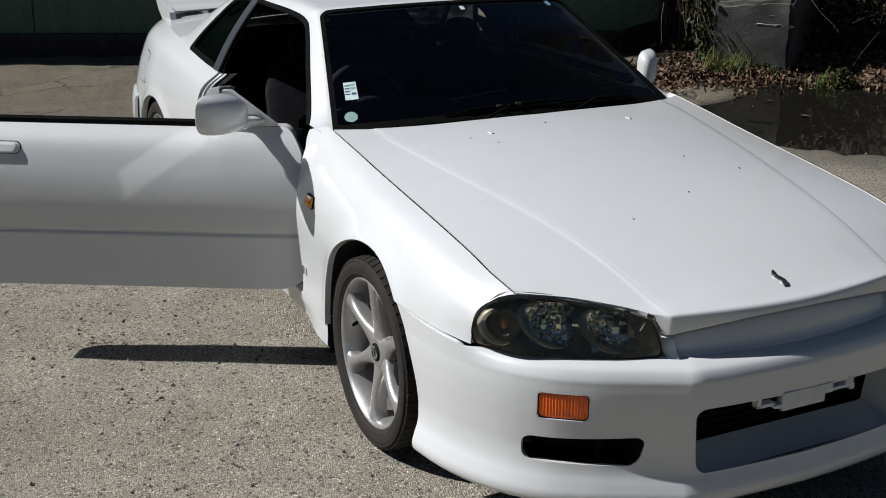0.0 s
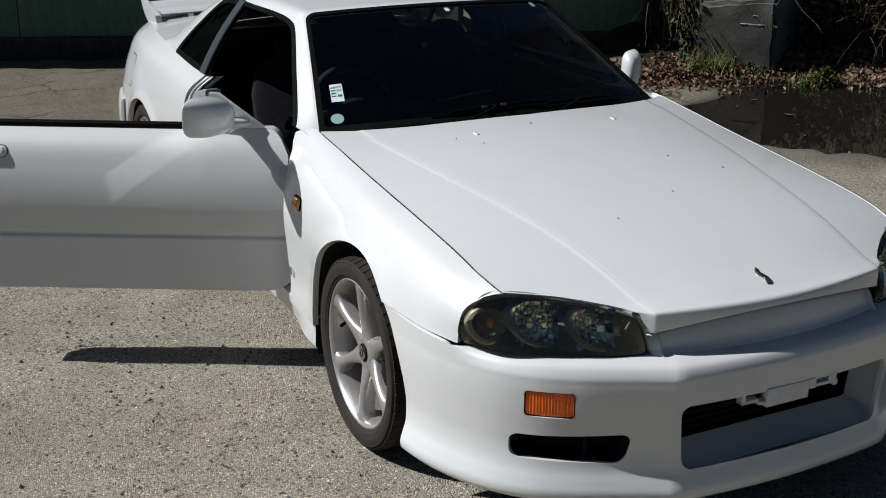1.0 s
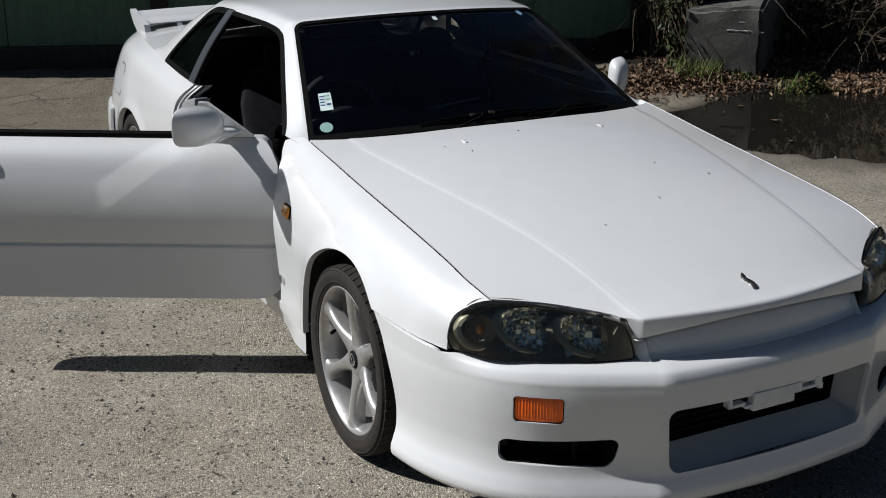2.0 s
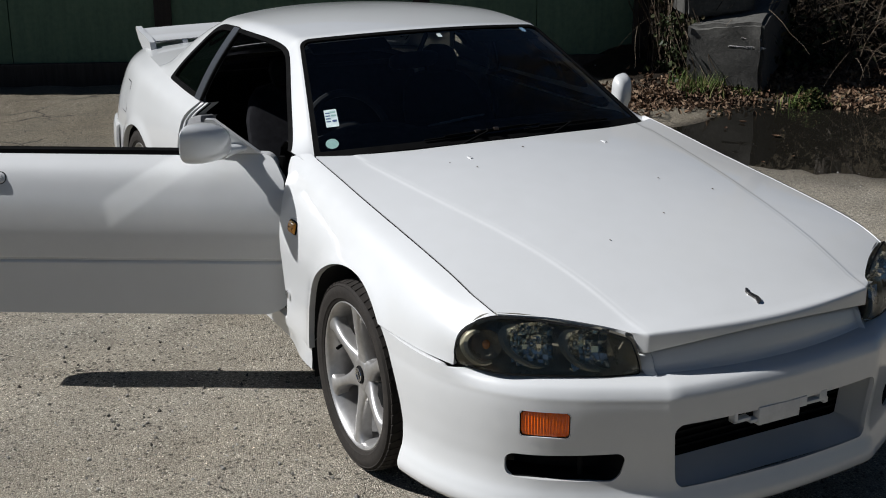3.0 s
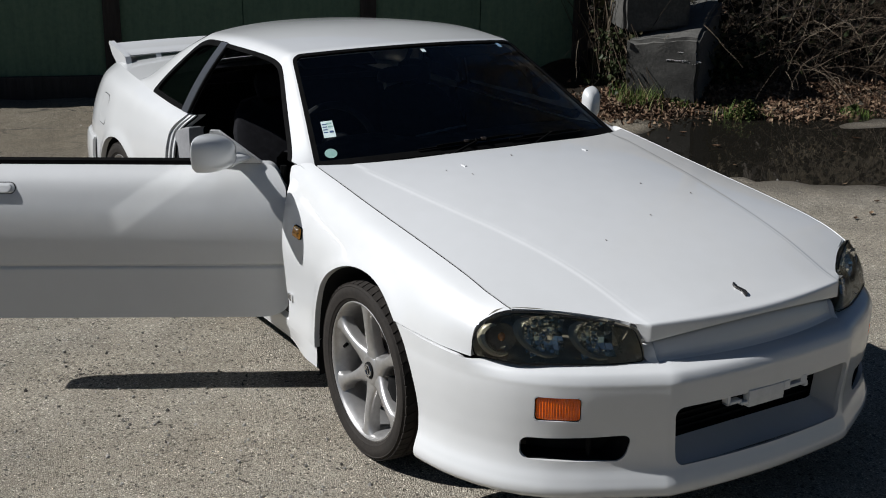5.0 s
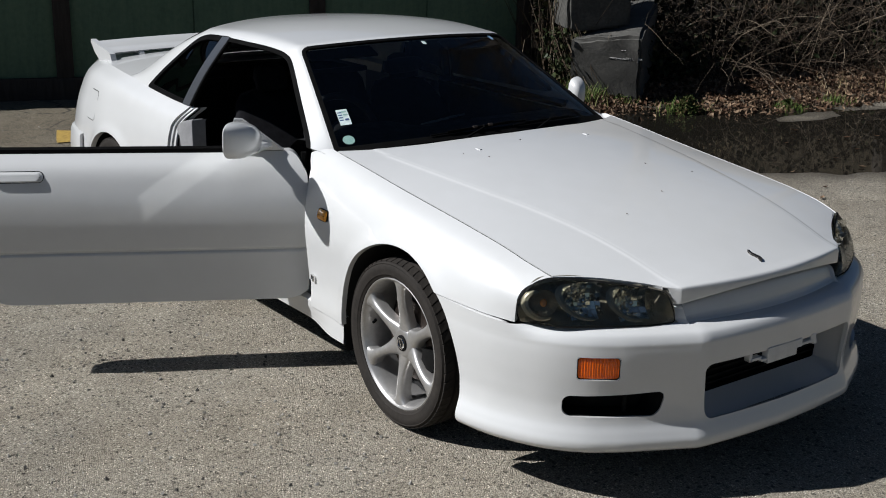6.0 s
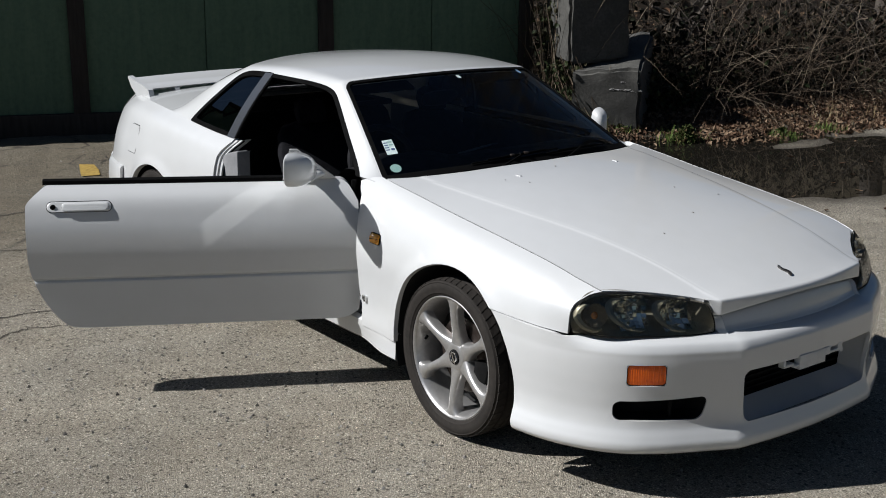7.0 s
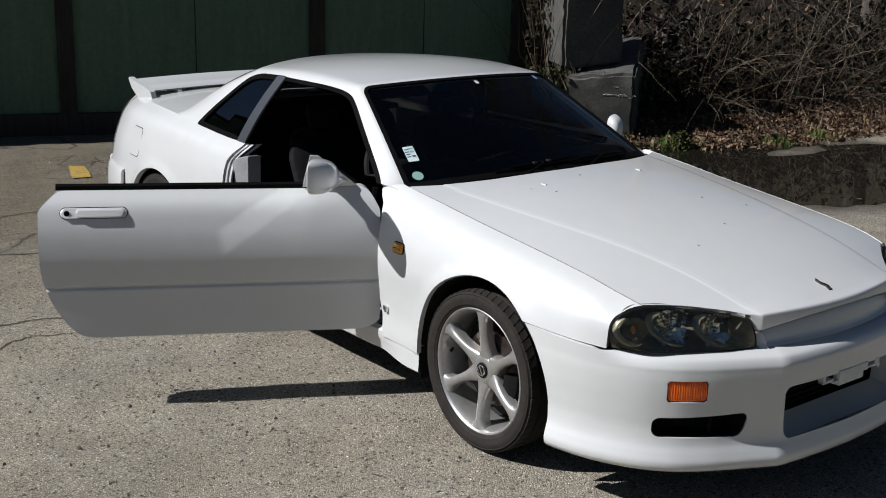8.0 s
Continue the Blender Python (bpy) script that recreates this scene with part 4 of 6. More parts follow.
def door_skin():
    g = grid(np.linspace(-0.655, -1.98, 90), np.concatenate([np.linspace(0, 3.7, 34), np.linspace(3.72, 4.2, 34), np.linspace(4.25, 5, 16)]))
    g = clip(g, lambda v: door_gap(*flank_point(*v)[::2]))

    def S(x, k):
        x, y, z = flank_point(x, k)
        y += 0.003 * ss(0.495, 0.487, z) * ss(0.30, 0.47, z) + 0.010 * math.exp(-((z - 0.490) / 0.0065) ** 2)
        return x, y, z
    return mapped(g, S)


SKIN = door_skin()


def door(side):
    m = OPEN if side < 0 else Matrix()
    f = (lambda g: moved(g, m)) if side < 0 else flipped
    d = part("door", f(rim(SKIN, 0.055, (0, 1, 0))), PAINT, car, "white driver's door standing wide open" if side < 0 else "")
    inner = ([(x, y + 0.056 + 0.075 * ss(0.30, 0.36, z) * ss(0.84, 0.62, z) * ss(-1.93, -1.80, x) * ss(-0.66, -0.80, x), z) for x, y, z in SKIN[0]], SKIN[1])
    part("door_trim", f(inner), TRIM, d)
    part("armrest", f(cbox(-1.70, -1.05, -0.765, -0.69, 0.55, 0.61, 0.02)), TRIM, d)
    belt = [[(x, -BELT_S(x) + o, BELT_Z(x) + h) for o, h in ((-0.004, -0.004), (-0.002, 0.012), (0.012, 0.019), (0.030, 0.014), (0.034, -0.004))] for x in np.linspace(-0.93, -1.90, 24)]
    part("belt_seal", f(loft(belt)), RUBBER, d)
    part("front_seal", f(tube([(-0.672, -0.745, z) for z in np.linspace(0.32, 0.85, 8)], 0.012, 6)), RUBBER, d)
    # pull handle with lock
    def skin_y(x, z):
        ks = np.linspace(0, 5, 40)
        return float(np.interp(-z, [-flank_point(x, k)[2] for k in ks], [flank_point(x, k)[1] for k in ks]))
    h = part("door_handle", f(joined(*[loft([[(x, skin_y(x, z) - o, z) for x, z in outline(-1.880 + b, -1.632 - b, 0.762 + b, 0.800 - b, 0.018, 6)] for b, o in ((0.0, -0.004), (0.001, 0.003), (0.004, 0.006), (0.012, 0.008), (0.0178, 0.0082))])])), PAINT, d, "white pull handle with black lock")
    gap = [loft([[(x, skin_y(x, z) - o, z) for x, z in outline(-1.8815 - b, -1.6305 + b, 0.7605 - b, 0.8015 + b, 0.02, 6)] for b, o in ((0.0, 0.0005), (-0.0, 0.002), (-0.004, 0.003))], caps=False)]
    part("handle_gasket", f(joined(*gap)), RUBBER, h)
    grip = loft([[(x, skin_y(x, z) - o, z) for x, z in outline(-1.822 + b, -1.642 - b, 0.765 + b, 0.797 - b, 0.012, 5)] for b, o in ((0.0, 0.006), (0.0015, 0.012), (0.007, 0.0145), (0.0145, 0.0150))])
    part("grip", f(grip), PAINT, h)
    lockm = Matrix.Translation((-1.855, skin_y(-1.855, 0.781) - 0.006, 0.781))
    part("lock", f(moved(lathe([(0.0005, -0.007), (0.006, -0.006), (0.009, -0.006), (0.011, -0.002), (0.011, 0.01)], 20), lockm)), RUBBER, h)
    # mirror: sail, arm, housing, glass
    def sail_s(x, z):
        return BELT_S(x) + 0.004 + 0.12 * (z - 0.86)
    tri = [(-0.748, 0.862), (-0.962, 0.858), (-0.932, 0.984), (-0.901, 0.983)]
    sail = loft([[(x, -(sail_s(x, z) + o), z) for x, z in tri] for o in (0.006, -0.022)])
    if side < 0:
        part("mirror_sail", f(sail), PAINT, d, sharp=50)
        cx, cy, cz, ry, rz, deep = -0.933, -0.932, 0.938, 0.106, 0.067, (0.098, 0.034, -0.014)
        arm = [[(x + w * math.cos(a), y, z + h * math.sin(a)) for a in np.linspace(0, 2 * math.pi, 17)[:-1]] for x, y, z, w, h in ((-0.868, -0.865, 0.888, 0.030, 0.024), (-0.846, -0.815, 0.884, 0.026, 0.018), (-0.836, -0.785, 0.882, 0.030, 0.016), (-0.830, -0.745, 0.881, 0.052, 0.017))]
    else:
        cx, cy, cz, ry, rz, deep = -0.985, -0.842, 0.913, 0.052, 0.068, (0.075, 0.010, -0.010)
        arm = [[(-0.90 + dx, -y, 0.865 + dz) for dx, dz in ((-0.09, -0.018), (-0.01 - 0.02 * t, -0.018), (-0.005 - 0.02 * t, 0.0), (-0.04, 0.020), (-0.09, 0.020))] for t, y in ((0, 0.745), (0.5, 0.80), (1, 0.85))]
    part("mirror_arm", f(loft(arm)), PAINT, d)
    # a deep bowl that opens towards the driver, its open end a rounded oblong
    oval = [(math.copysign(abs(math.cos(a)) ** 0.62, math.cos(a)), math.copysign(abs(math.sin(a)) ** 0.62, math.sin(a))) for a in np.linspace(0, 2 * math.pi, 49)[:-1]]

    def bowl(k, scale, back=0.0):
        return [(cx - back + 0.285 * ry * scale * a + deep[0] * k, cy + ry * scale * a + deep[1] * k, cz + rz * scale * b + deep[2] * k - 0.10 * ry * scale * a) for a, b in oval]
    shell = [bowl(0.06, 0.90), bowl(-0.02, 0.955), bowl(0.0, 0.985)] + [bowl(k, (1 - k ** 2.6) ** 0.46) for k in (0.03, 0.12, 0.25, 0.4, 0.55, 0.68, 0.8, 0.89, 0.95, 0.985, 0.999)]
    part("mirror_housing", f(loft(shell)), PAINT, d)
    part("mirror_glass", f((bowl(0.0, 0.93, -0.003), [tuple(range(48))])), MIRROR, d, smooth=False)
    return d


for sd in (-1, 1):
    door(sd)

# added area lamp replacing sunlight that the driver's mirror throws down the open door
glint = new("mirror_glint_lamp", bpy.data.lights.new("mirror_glint_lamp", "AREA"))
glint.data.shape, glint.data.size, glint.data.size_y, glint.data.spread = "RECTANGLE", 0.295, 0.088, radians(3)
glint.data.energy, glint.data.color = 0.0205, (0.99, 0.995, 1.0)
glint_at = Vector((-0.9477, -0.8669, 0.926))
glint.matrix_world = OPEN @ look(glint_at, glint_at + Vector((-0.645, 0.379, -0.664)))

# jamb behind the open door, and the white frame before it, hinge pillar blackened
jamb_line = [(-1.98 + 0.15 * ss(0.55, 0.28, z), z) for z in np.linspace(0.842, 0.30, 30)]
GREYTRIM = varied("grey_side_trim", (0.20, 0.20, 0.205), (0.28, 0.28, 0.285), 12, (0.6, 0.7))


def flank_s(x, z):
    ks = np.linspace(0, 5, 60)
    return -float(np.interp(-z, [-flank_point(x, k)[2] for k in ks], [flank_point(x, k)[1] for k in ks]))


edge = [(jamb_x(z), flank_s(jamb_x(z), z), z) for z in np.concatenate([np.linspace(0.856, 0.74, 14), np.linspace(0.72, 0.30, 14)])]
part("jamb_flange", loft([[(x + a, -(y - o), z - 0.004 * (a > 0.01)) for x, y, z in edge] for a, o in ((-0.004, 0.001), (0.0, 0.003), (0.0005, 0.010), (0.002, 0.011), (0.013, 0.013), (0.014, 0.014), (0.0145, 0.022), (0.016, 0.023), (0.030, 0.026), (0.031, 0.028), (0.031, 0.075))], closed=False), PAINT, car)
part("jamb_seal", tube([(x + 0.034, -(y - 0.036), z - 0.006) for x, y, z in edge], 0.004, 7), RUBBER, car)
panel = []
for t in np.linspace(0, 1, 9):
    x, y, top = -1.858 + 0.082 * t, -0.803 + 0.035 * t, 0.770 + 0.036 * math.sqrt(t)
    panel.append([(x, y, 0.35), (x, y, top - 0.012), (x, y + 0.003, top - 0.003), (x, y + 0.012, top), (x, y + 0.05, top)])
panel.append([(x + 0.004, y + 0.006, z - 0.004) for x, y, z in panel[-1]])
panel.append([(x, y + 0.06, z) for x, y, z in panel[-1]])
part("pillar_panel", loft(panel, closed=False), GREYTRIM, car)
for sd in (-1, 1):
    f = (lambda g: g) if sd < 0 else flipped
    part("rear_side_trim", f(loft([[(x - 0.02, -0.735, z) for x, z in jamb_line], [(x - 0.06, -0.66, z) for x, z in jamb_line], [(-2.5, -0.64, z) for x, z in jamb_line]], closed=False)), GREYTRIM, car)
    # black colour in place of the shade in the hinge gap
    part("shaded_hinge_pillar", f(cbox(-0.70, -0.668, -0.765, -0.62, 0.28, 0.815, 0.008)), BLACK, car)
    part("sill_plate", f(cbox(-1.86, -0.69, -0.80, -0.70, 0.285, 0.315, 0.012)), PAINT, car)

# ---- wheels ----
TYRE = material("dusty_tyre_rubber", (0.03, 0.028, 0.026), 0.8)
link(TYRE, ramp(TYRE, mixc(TYRE, 0.5, noise_of(TYRE, 9.0), noise_of(TYRE, 70.0)), [(0.3, (0.016, 0.0145, 0.013)), (0.7, (0.034, 0.029, 0.025))]), bsdf(TYRE)["Base Color"])
bsdf(TYRE)["Specular IOR Level"].default_value = 0.2
bump(TYRE, noise_of(TYRE, 220.0), 0.25, 0.002)


def tyre():
    prof = [(0.243, -0.090), (0.249, -0.100), (0.256, -0.103), (0.259, -0.106), (0.262, -0.106), (0.275, -0.110), (0.288, -0.110), (0.297, -0.106), (0.300, -0.1075), (0.303, -0.103), (0.308, -0.094), (0.3115, -0.080), (0.313, -0.062)]
    half = prof + [(0.306, -0.060), (0.306, -0.052), (0.3135, -0.050), (0.314, -0.022), (0.307, -0.020), (0.307, -0.010), (0.314, -0.008)]
    g = lathe(half + [(r, -y) for r, y in reversed(half)], 96)
    blocks = []
    for i in range(56):
        a = 2 * math.pi * i / 56
        for y0, y1, tw in ((-0.100, -0.064, 0.05), (-0.048, -0.024, -0.04), (0.024, 0.048, 0.04), (0.064, 0.100, -0.05)):
            ring = []
            for y, da in ((y0, 0), (y1, tw)):
                r0 = 0.3155 if abs(y) < 0.09 else 0.3105
                ring.append([((r0 + o) * math.cos(a + da + e), y, (r0 + o) * math.sin(a + da + e)) for e, o in ((0.004, -0.012), (0.006, 0.0), (0.098, 0.0), (0.100, -0.012))])
            blocks.append(loft(ring))
    return g, joined(*blocks)


def rim_shape():
    barrel = lathe([(0.244, -0.091), (0.2475, -0.096), (0.243, -0.0985), (0.238, -0.096), (0.233, -0.088), (0.226, -0.070), (0.222, -0.040), (0.216, 0.05), (0.226, 0.09), (0.244, 0.095)], 72)
    hub = lathe([(0.030, -0.072), (0.044, -0.074), (0.058, -0.068), (0.072, -0.050), (0.080, -0.02), (0.078, 0.0)], 48)
    spokes = []
    wid = spline((0.03, 0.050), (0.058, 0.037), (0.085, 0.0268), (0.11, 0.0208), (0.15, 0.0178), (0.19, 0.0195), (0.215, 0.0275), (0.236, 0.050))
    top = spline((0.03, -0.070), (0.07, -0.0745), (0.12, -0.083), (0.18, -0.0905), (0.236, -0.093))
    for i in range(6):
        a = radians(90 + 60 * i)
        c, s = math.cos(a), math.sin(a)
        rings = []
        for r in np.linspace(0.032, 0.236, 28):
            w, y, twist = wid(r), top(r), 0.006 * ((r - 0.03) / 0.2) ** 2
            ring = []
            for e, o in ((-1.0, 0.048), (-1.0, 0.020), (-0.93, 0.010), (-0.62, 0.003), (0, 0.0), (0.62, 0.003), (0.93, 0.010), (1.0, 0.020), (1.0, 0.048)):
                t = e * w + twist
                ring.append((r * c - t * s, y + o, r * s + t * c))
            rings.append(ring)
        spokes.append(loft(rings))
    return barrel, hub, spokes


def wheel(x, side, source=None, steer=0.0):
    m = pose(x, -0.752 if side < 0 else 0.752, HUB_Z, 0, 0, (0 if side < 0 else 180) + steer) @ pose(0, 0, 0, 0, 1, 0) @ Matrix.Scale(0.962, 4)
    if source:
        w = copy_thing(source, m)
        w.parent = car
        return w
    barrel, hub, spokes = rim_shape()
    w = part("wheel", barrel, ALLOY, car, "silver six-spoke alloy wheel", sharp=40)
    part("hub", hub, ALLOY, w, sharp=40)
    for g in spokes:
        part("spoke", g, ALLOY, w, sharp=50)
    carcass, blocks = tyre()
    part("tyre", carcass, TYRE, w, "dusty low-profile black tyre", sharp=28)
    tagged(part("tread", blocks, TYRE, w, sharp=28), kind="stuff")
    part("centre_cap", lathe([(0.0005, -0.079), (0.022, -0.0785), (0.029, -0.0765), (0.031, -0.070)], 32), BLACK, w)
    mark = joined(lathe([(0.0165, -0.0785), (0.0175, -0.081), (0.0205, -0.081), (0.0215, -0.0785)], 28), moved(cbox(-0.024, 0.024, -0.0815, -0.078, -0.0025, 0.0025, 0.001), pose(0, 0, 0, 0, 60, 0)), moved(cbox(-0.018, 0.018, -0.0815, -0.078, -0.0025, 0.0025, 0.001), Matrix.Translation((0.003, 0, -0.006)) @ pose(0, 0, 0, 0, 60, 0)))
    part("cap_mark", mark, CHROME, w)
    disc = lathe([(0.055, -0.012), (0.075, -0.012), (0.078, -0.022), (0.148, -0.022), (0.150, -0.018), (0.150, 0.004), (0.147, 0.008), (0.06, 0.008)], 48)
    part("brake_disc", disc, STEEL, w)
    part("disc_hat", lathe([(0.02, -0.028), (0.06, -0.028), (0.074, -0.022), (0.076, -0.012)], 36), RUST, w)
    rings = []
    for a in np.linspace(-0.62, 0.12, 9):
        rings.append([(r * math.cos(a), y, r * math.sin(a)) for r, y in ((0.105, -0.055), (0.150, -0.058), (0.172, -0.048), (0.172, 0.02), (0.105, 0.02))])
    part("brake_caliper", loft(rings), BLACK, w)
    # near-black disc added to darken the gaps between the spokes like shade
    part("dark_backing", lathe([(0.05, 0.03), (0.195, 0.03), (0.205, 0.022)], 36), DARKVOID, w)
    part("valve", tube([(-0.205, -0.055, 0.02), (-0.190, -0.075, 0.019)], 0.006, 7), RUBBER, w)
    w.matrix_basis = m
    return w


first = wheel(AXLE_F - 0.018, -1, None, -1.0)
wheel(AXLE_R, -1, first), wheel(AXLE_F - 0.01, 1, first, -1.0), wheel(AXLE_R, 1, first)

# ---- small outside parts ----
def flank_y(x, z, curves):
    ks = np.linspace(4 if curves is front_point else 0, 9 if curves is front_point else 5, 60)
    pts = [curves(x, k) for k in ks]
    return float(np.interp(-z, [-p[2] for p in pts], [p[1] for p in pts]))


for sd in (-1, 1):
    f = (lambda g: g) if sd < 0 else flipped
    ring = [[(x, flank_y(x, z, front_point) - o, z) for x, z in outline(-0.528 + b, -0.463 - b, 0.640 + b, 0.680 - b, 0.010, 5)] for b, o in ((-0.001, -0.003), (0, 0.006), (0.004, 0.012), (0.012, 0.015))]
    mk = part("side_marker", f(loft(ring)), MARKER, car, "small amber side marker lamp")
    ring = [[(x, flank_y(x, z, front_point) - o, z) for x, z in outline(-0.530 - b, -0.461 + b, 0.638 - b, 0.682 + b, 0.011, 5)] for b, o in ((0, 0.0), (0, 0.005), (-0.003, 0.0065))]
    part("marker_frame", f(loft(ring, caps=False)), RUBBER, mk)
    y = flank_y(-0.577, 0.40, front_point)
    mk = part("side_badge", f(joined(cbox(-0.590, -0.584, y - 0.010, y + 0.002, 0.384, 0.404, 0.001), cbox(-0.582, -0.566, y - 0.010, y + 0.002, 0.378, 0.402, 0.002))), CHROME, car, "small chrome fender badge")
y = flank_point(-2.95, 2.3)[1]
lid = [(x, z) for x, z in outline(-2.920, -2.795, 0.645, 0.79, 0.02, 5)]


def quarter_y(x, z):
    return flank_y(x, z, flank_point)


part("fuel_flap", loft([[(x, quarter_y(x, z) + 0.004, z) for x, z in lid], [(x + (0.002 if x > -2.855 else -0.002), quarter_y(x, z) - 0.0015, z) for x, z in lid]]), PAINT, car, sharp=20)
part("fuel_flap_gap", loft([[(x, quarter_y(x, z) - 0.0006, z) for x, z in outline(-2.9235, -2.7915, 0.6415, 0.7935, 0.022, 5)], [(x, quarter_y(x, z) - 0.0008, z) for x, z in lid]], caps=False), RUBBER, car)

# cowl, wipers, stickers
def cowl_pt(u, t):
    p = np.array(shield_point(u, 0.0))
    return p[0] + 0.07 * t - 0.01, p[1], p[2] - 0.008 - 0.006 * t


part("cowl", mapped(grid(np.linspace(-0.95, 0.95, 40), np.linspace(-0.6, 1.2, 6)), cowl_pt), BLACK, car)


def on_shield(u, v, lift):
    p, a, b = (np.array(shield_point(u + du, v + dv)) for du, dv in ((0, 0), (0.01, 0), (0, 0.01)))
    n = np.cross(a - p, b - p)
    return tuple(p + lift * n / np.linalg.norm(n) * (1 if n[2] > 0 else -1))


for uv, pivot in (((-0.46, 0.040, 0.22, 0.070), (-0.30, -0.03)), ((0.10, 0.040, 0.70, 0.050), (0.22, -0.03))):
    u0, v0, u1, v1 = uv
    line = [on_shield(u0 + (u1 - u0) * t, v0 + (v1 - v0) * t, 0.010) for t in np.linspace(0, 1, 14)]
    wp = part("wiper", joined(tube(line, 0.0035, 6), tube([Vector(p) + Vector((0.002, 0, 0.006)) for p in line[2:-2]], 0.003, 6)), RUBBER, car)
    mid = on_shield((u0 + u1) / 2, (v0 + v1) / 2, 0.026)
    part("wiper_arm", tube([on_shield(pivot[0], pivot[1], 0.012), on_shield((pivot[0] + u0 + u1) / 3 + 0.05, 0.03, 0.028), mid], [0.006, 0.004, 0.0035], 6), RUBBER, wp)
    for t in (0.42, 0.58) if u0 < 0 else ():
        p = on_shield(u0 + (u1 - u0) * t, v0 + (v1 - v0) * t, 0.018)
        part("wiper_clip", cbox(p[0] - 0.006, p[0] + 0.006, p[1] - 0.010, p[1] + 0.010, p[2] - 0.004, p[2] + 0.006, 0.002), STEEL, wp)


def sticker(name, u0, u1, v0, v1, mat, r=0.01, lift=-0.002, parent=None):
    pts = outline(u0, u1, v0, v1, r, 5)
    V = [on_shield(u, v, lift) for u, v in pts]
    return part(name, (V, [tuple(range(len(V)))]), mat, parent or shield, smooth=False)


def patch(u, v, w, h, name, mat, r, lift=0.0015):
    return sticker(name, u - w / 2, u + w / 2, v - h / 2, v + h / 2, mat, r, lift)


patch(-0.882, 0.293, 0.064, 0.135, "sticker", STICKER, 0.004)
for k in range(4):
    patch(-0.898, 0.268 + 0.022 * k, 0.024, 0.009, "sticker_print", STICKER_INK, 0.002, 0.002)
patch(-0.868, 0.27, 0.022, 0.016, "sticker_print", STICKER_INK, 0.002, 0.0022)
patch(-0.868, 0.312, 0.026, 0.012, "sticker_print", STICKER_GREEN, 0.002, 0.0022)
patch(-0.872, 0.338, 0.03, 0.014, "sticker_print", STICKER_GREEN, 0.002, 0.0022)
V = [on_shield(-0.900 + 0.031 * math.cos(a), 0.100 + 0.037 * math.sin(a), 0.0015) for a in np.linspace(0, 2 * math.pi, 28)[:-1]]
part("round_sticker", (V, [tuple(range(len(V)))]), STICKER_GREEN, shield, smooth=False)
patch(0.005, 0.91, 0.034, 0.036, "top_sticker", STICKER, 0.003)
patch(0.80, 0.935, 0.045, 0.05, "top_sticker", varied("pale_blue_sticker", (0.10, 0.22, 0.36), (0.30, 0.45, 0.58), 90, (0.4, 0.5)), 0.015)

# ---- inside ----
dash = []
for y in np.linspace(-0.70, 0.70, 29):
    hump = 0.035 * math.exp(-((y + 0.36) / 0.17) ** 4)
    dash.append([(-0.60, y, 0.83), (-0.68, y, 0.862), (-0.82, y, 0.865 + hump * 0.5), (-0.93, y, 0.855 + hump), (-0.985, y, 0.82 + hump), (-1.0, y, 0.76), (-0.96, y, 0.66), (-0.90, y, 0.48)])
part("dashboard", loft(dash, closed=False), TRIM, car)
# made-up pale slats imitating a ribbed reflection in the windshield glass
part("ribbed_reflection", joined(*[moved(cbox(-0.010, 0.010, -0.055, 0.055, 0, 0.006, 0.002), Matrix.Translation((-0.86 - 0.022 * k, -0.09 + 0.06 * k, 0.872)) @ pose(0, 0, 0, 0, -18, 12)) for k in range(4)]), varied("pale_grey_reflection_slat", (0.10, 0.11, 0.11), (0.17, 0.18, 0.18), 40, (0.5, 0.6)), car, "pale grey slats standing for a ribbed reflection in the windshield")
part("cabin_floor", joined(cbox(-2.5, -0.60, -0.70, 0.70, 0.24, 0.29, 0.01), cbox(-1.9, -0.8, -0.13, 0.13, 0.28, 0.50, 0.03)), TRIM, car)
wheel_rim = lathe([(0.176 + 0.016 * math.cos(a), 0.016 * math.sin(a)) for a in np.linspace(0, 2 * math.pi, 10)[:-1]], 36, closed=True)
sw = pose(-1.13, -0.36, 0.80, 0, 0, 90) @ pose(0, 0, 0, -24, 0, 0)
steer = part("steering_wheel", moved(joined(wheel_rim, cbox(-0.165, 0.165, -0.012, 0.012, -0.02, 0.02, 0.006), cbox(-0.02, 0.02, -0.012, 0.012, -0.165, 0.0, 0.006), blob(0, 0, 0, 0.07, 0.03, 0.06, 2.6)), sw), TRIM, car)


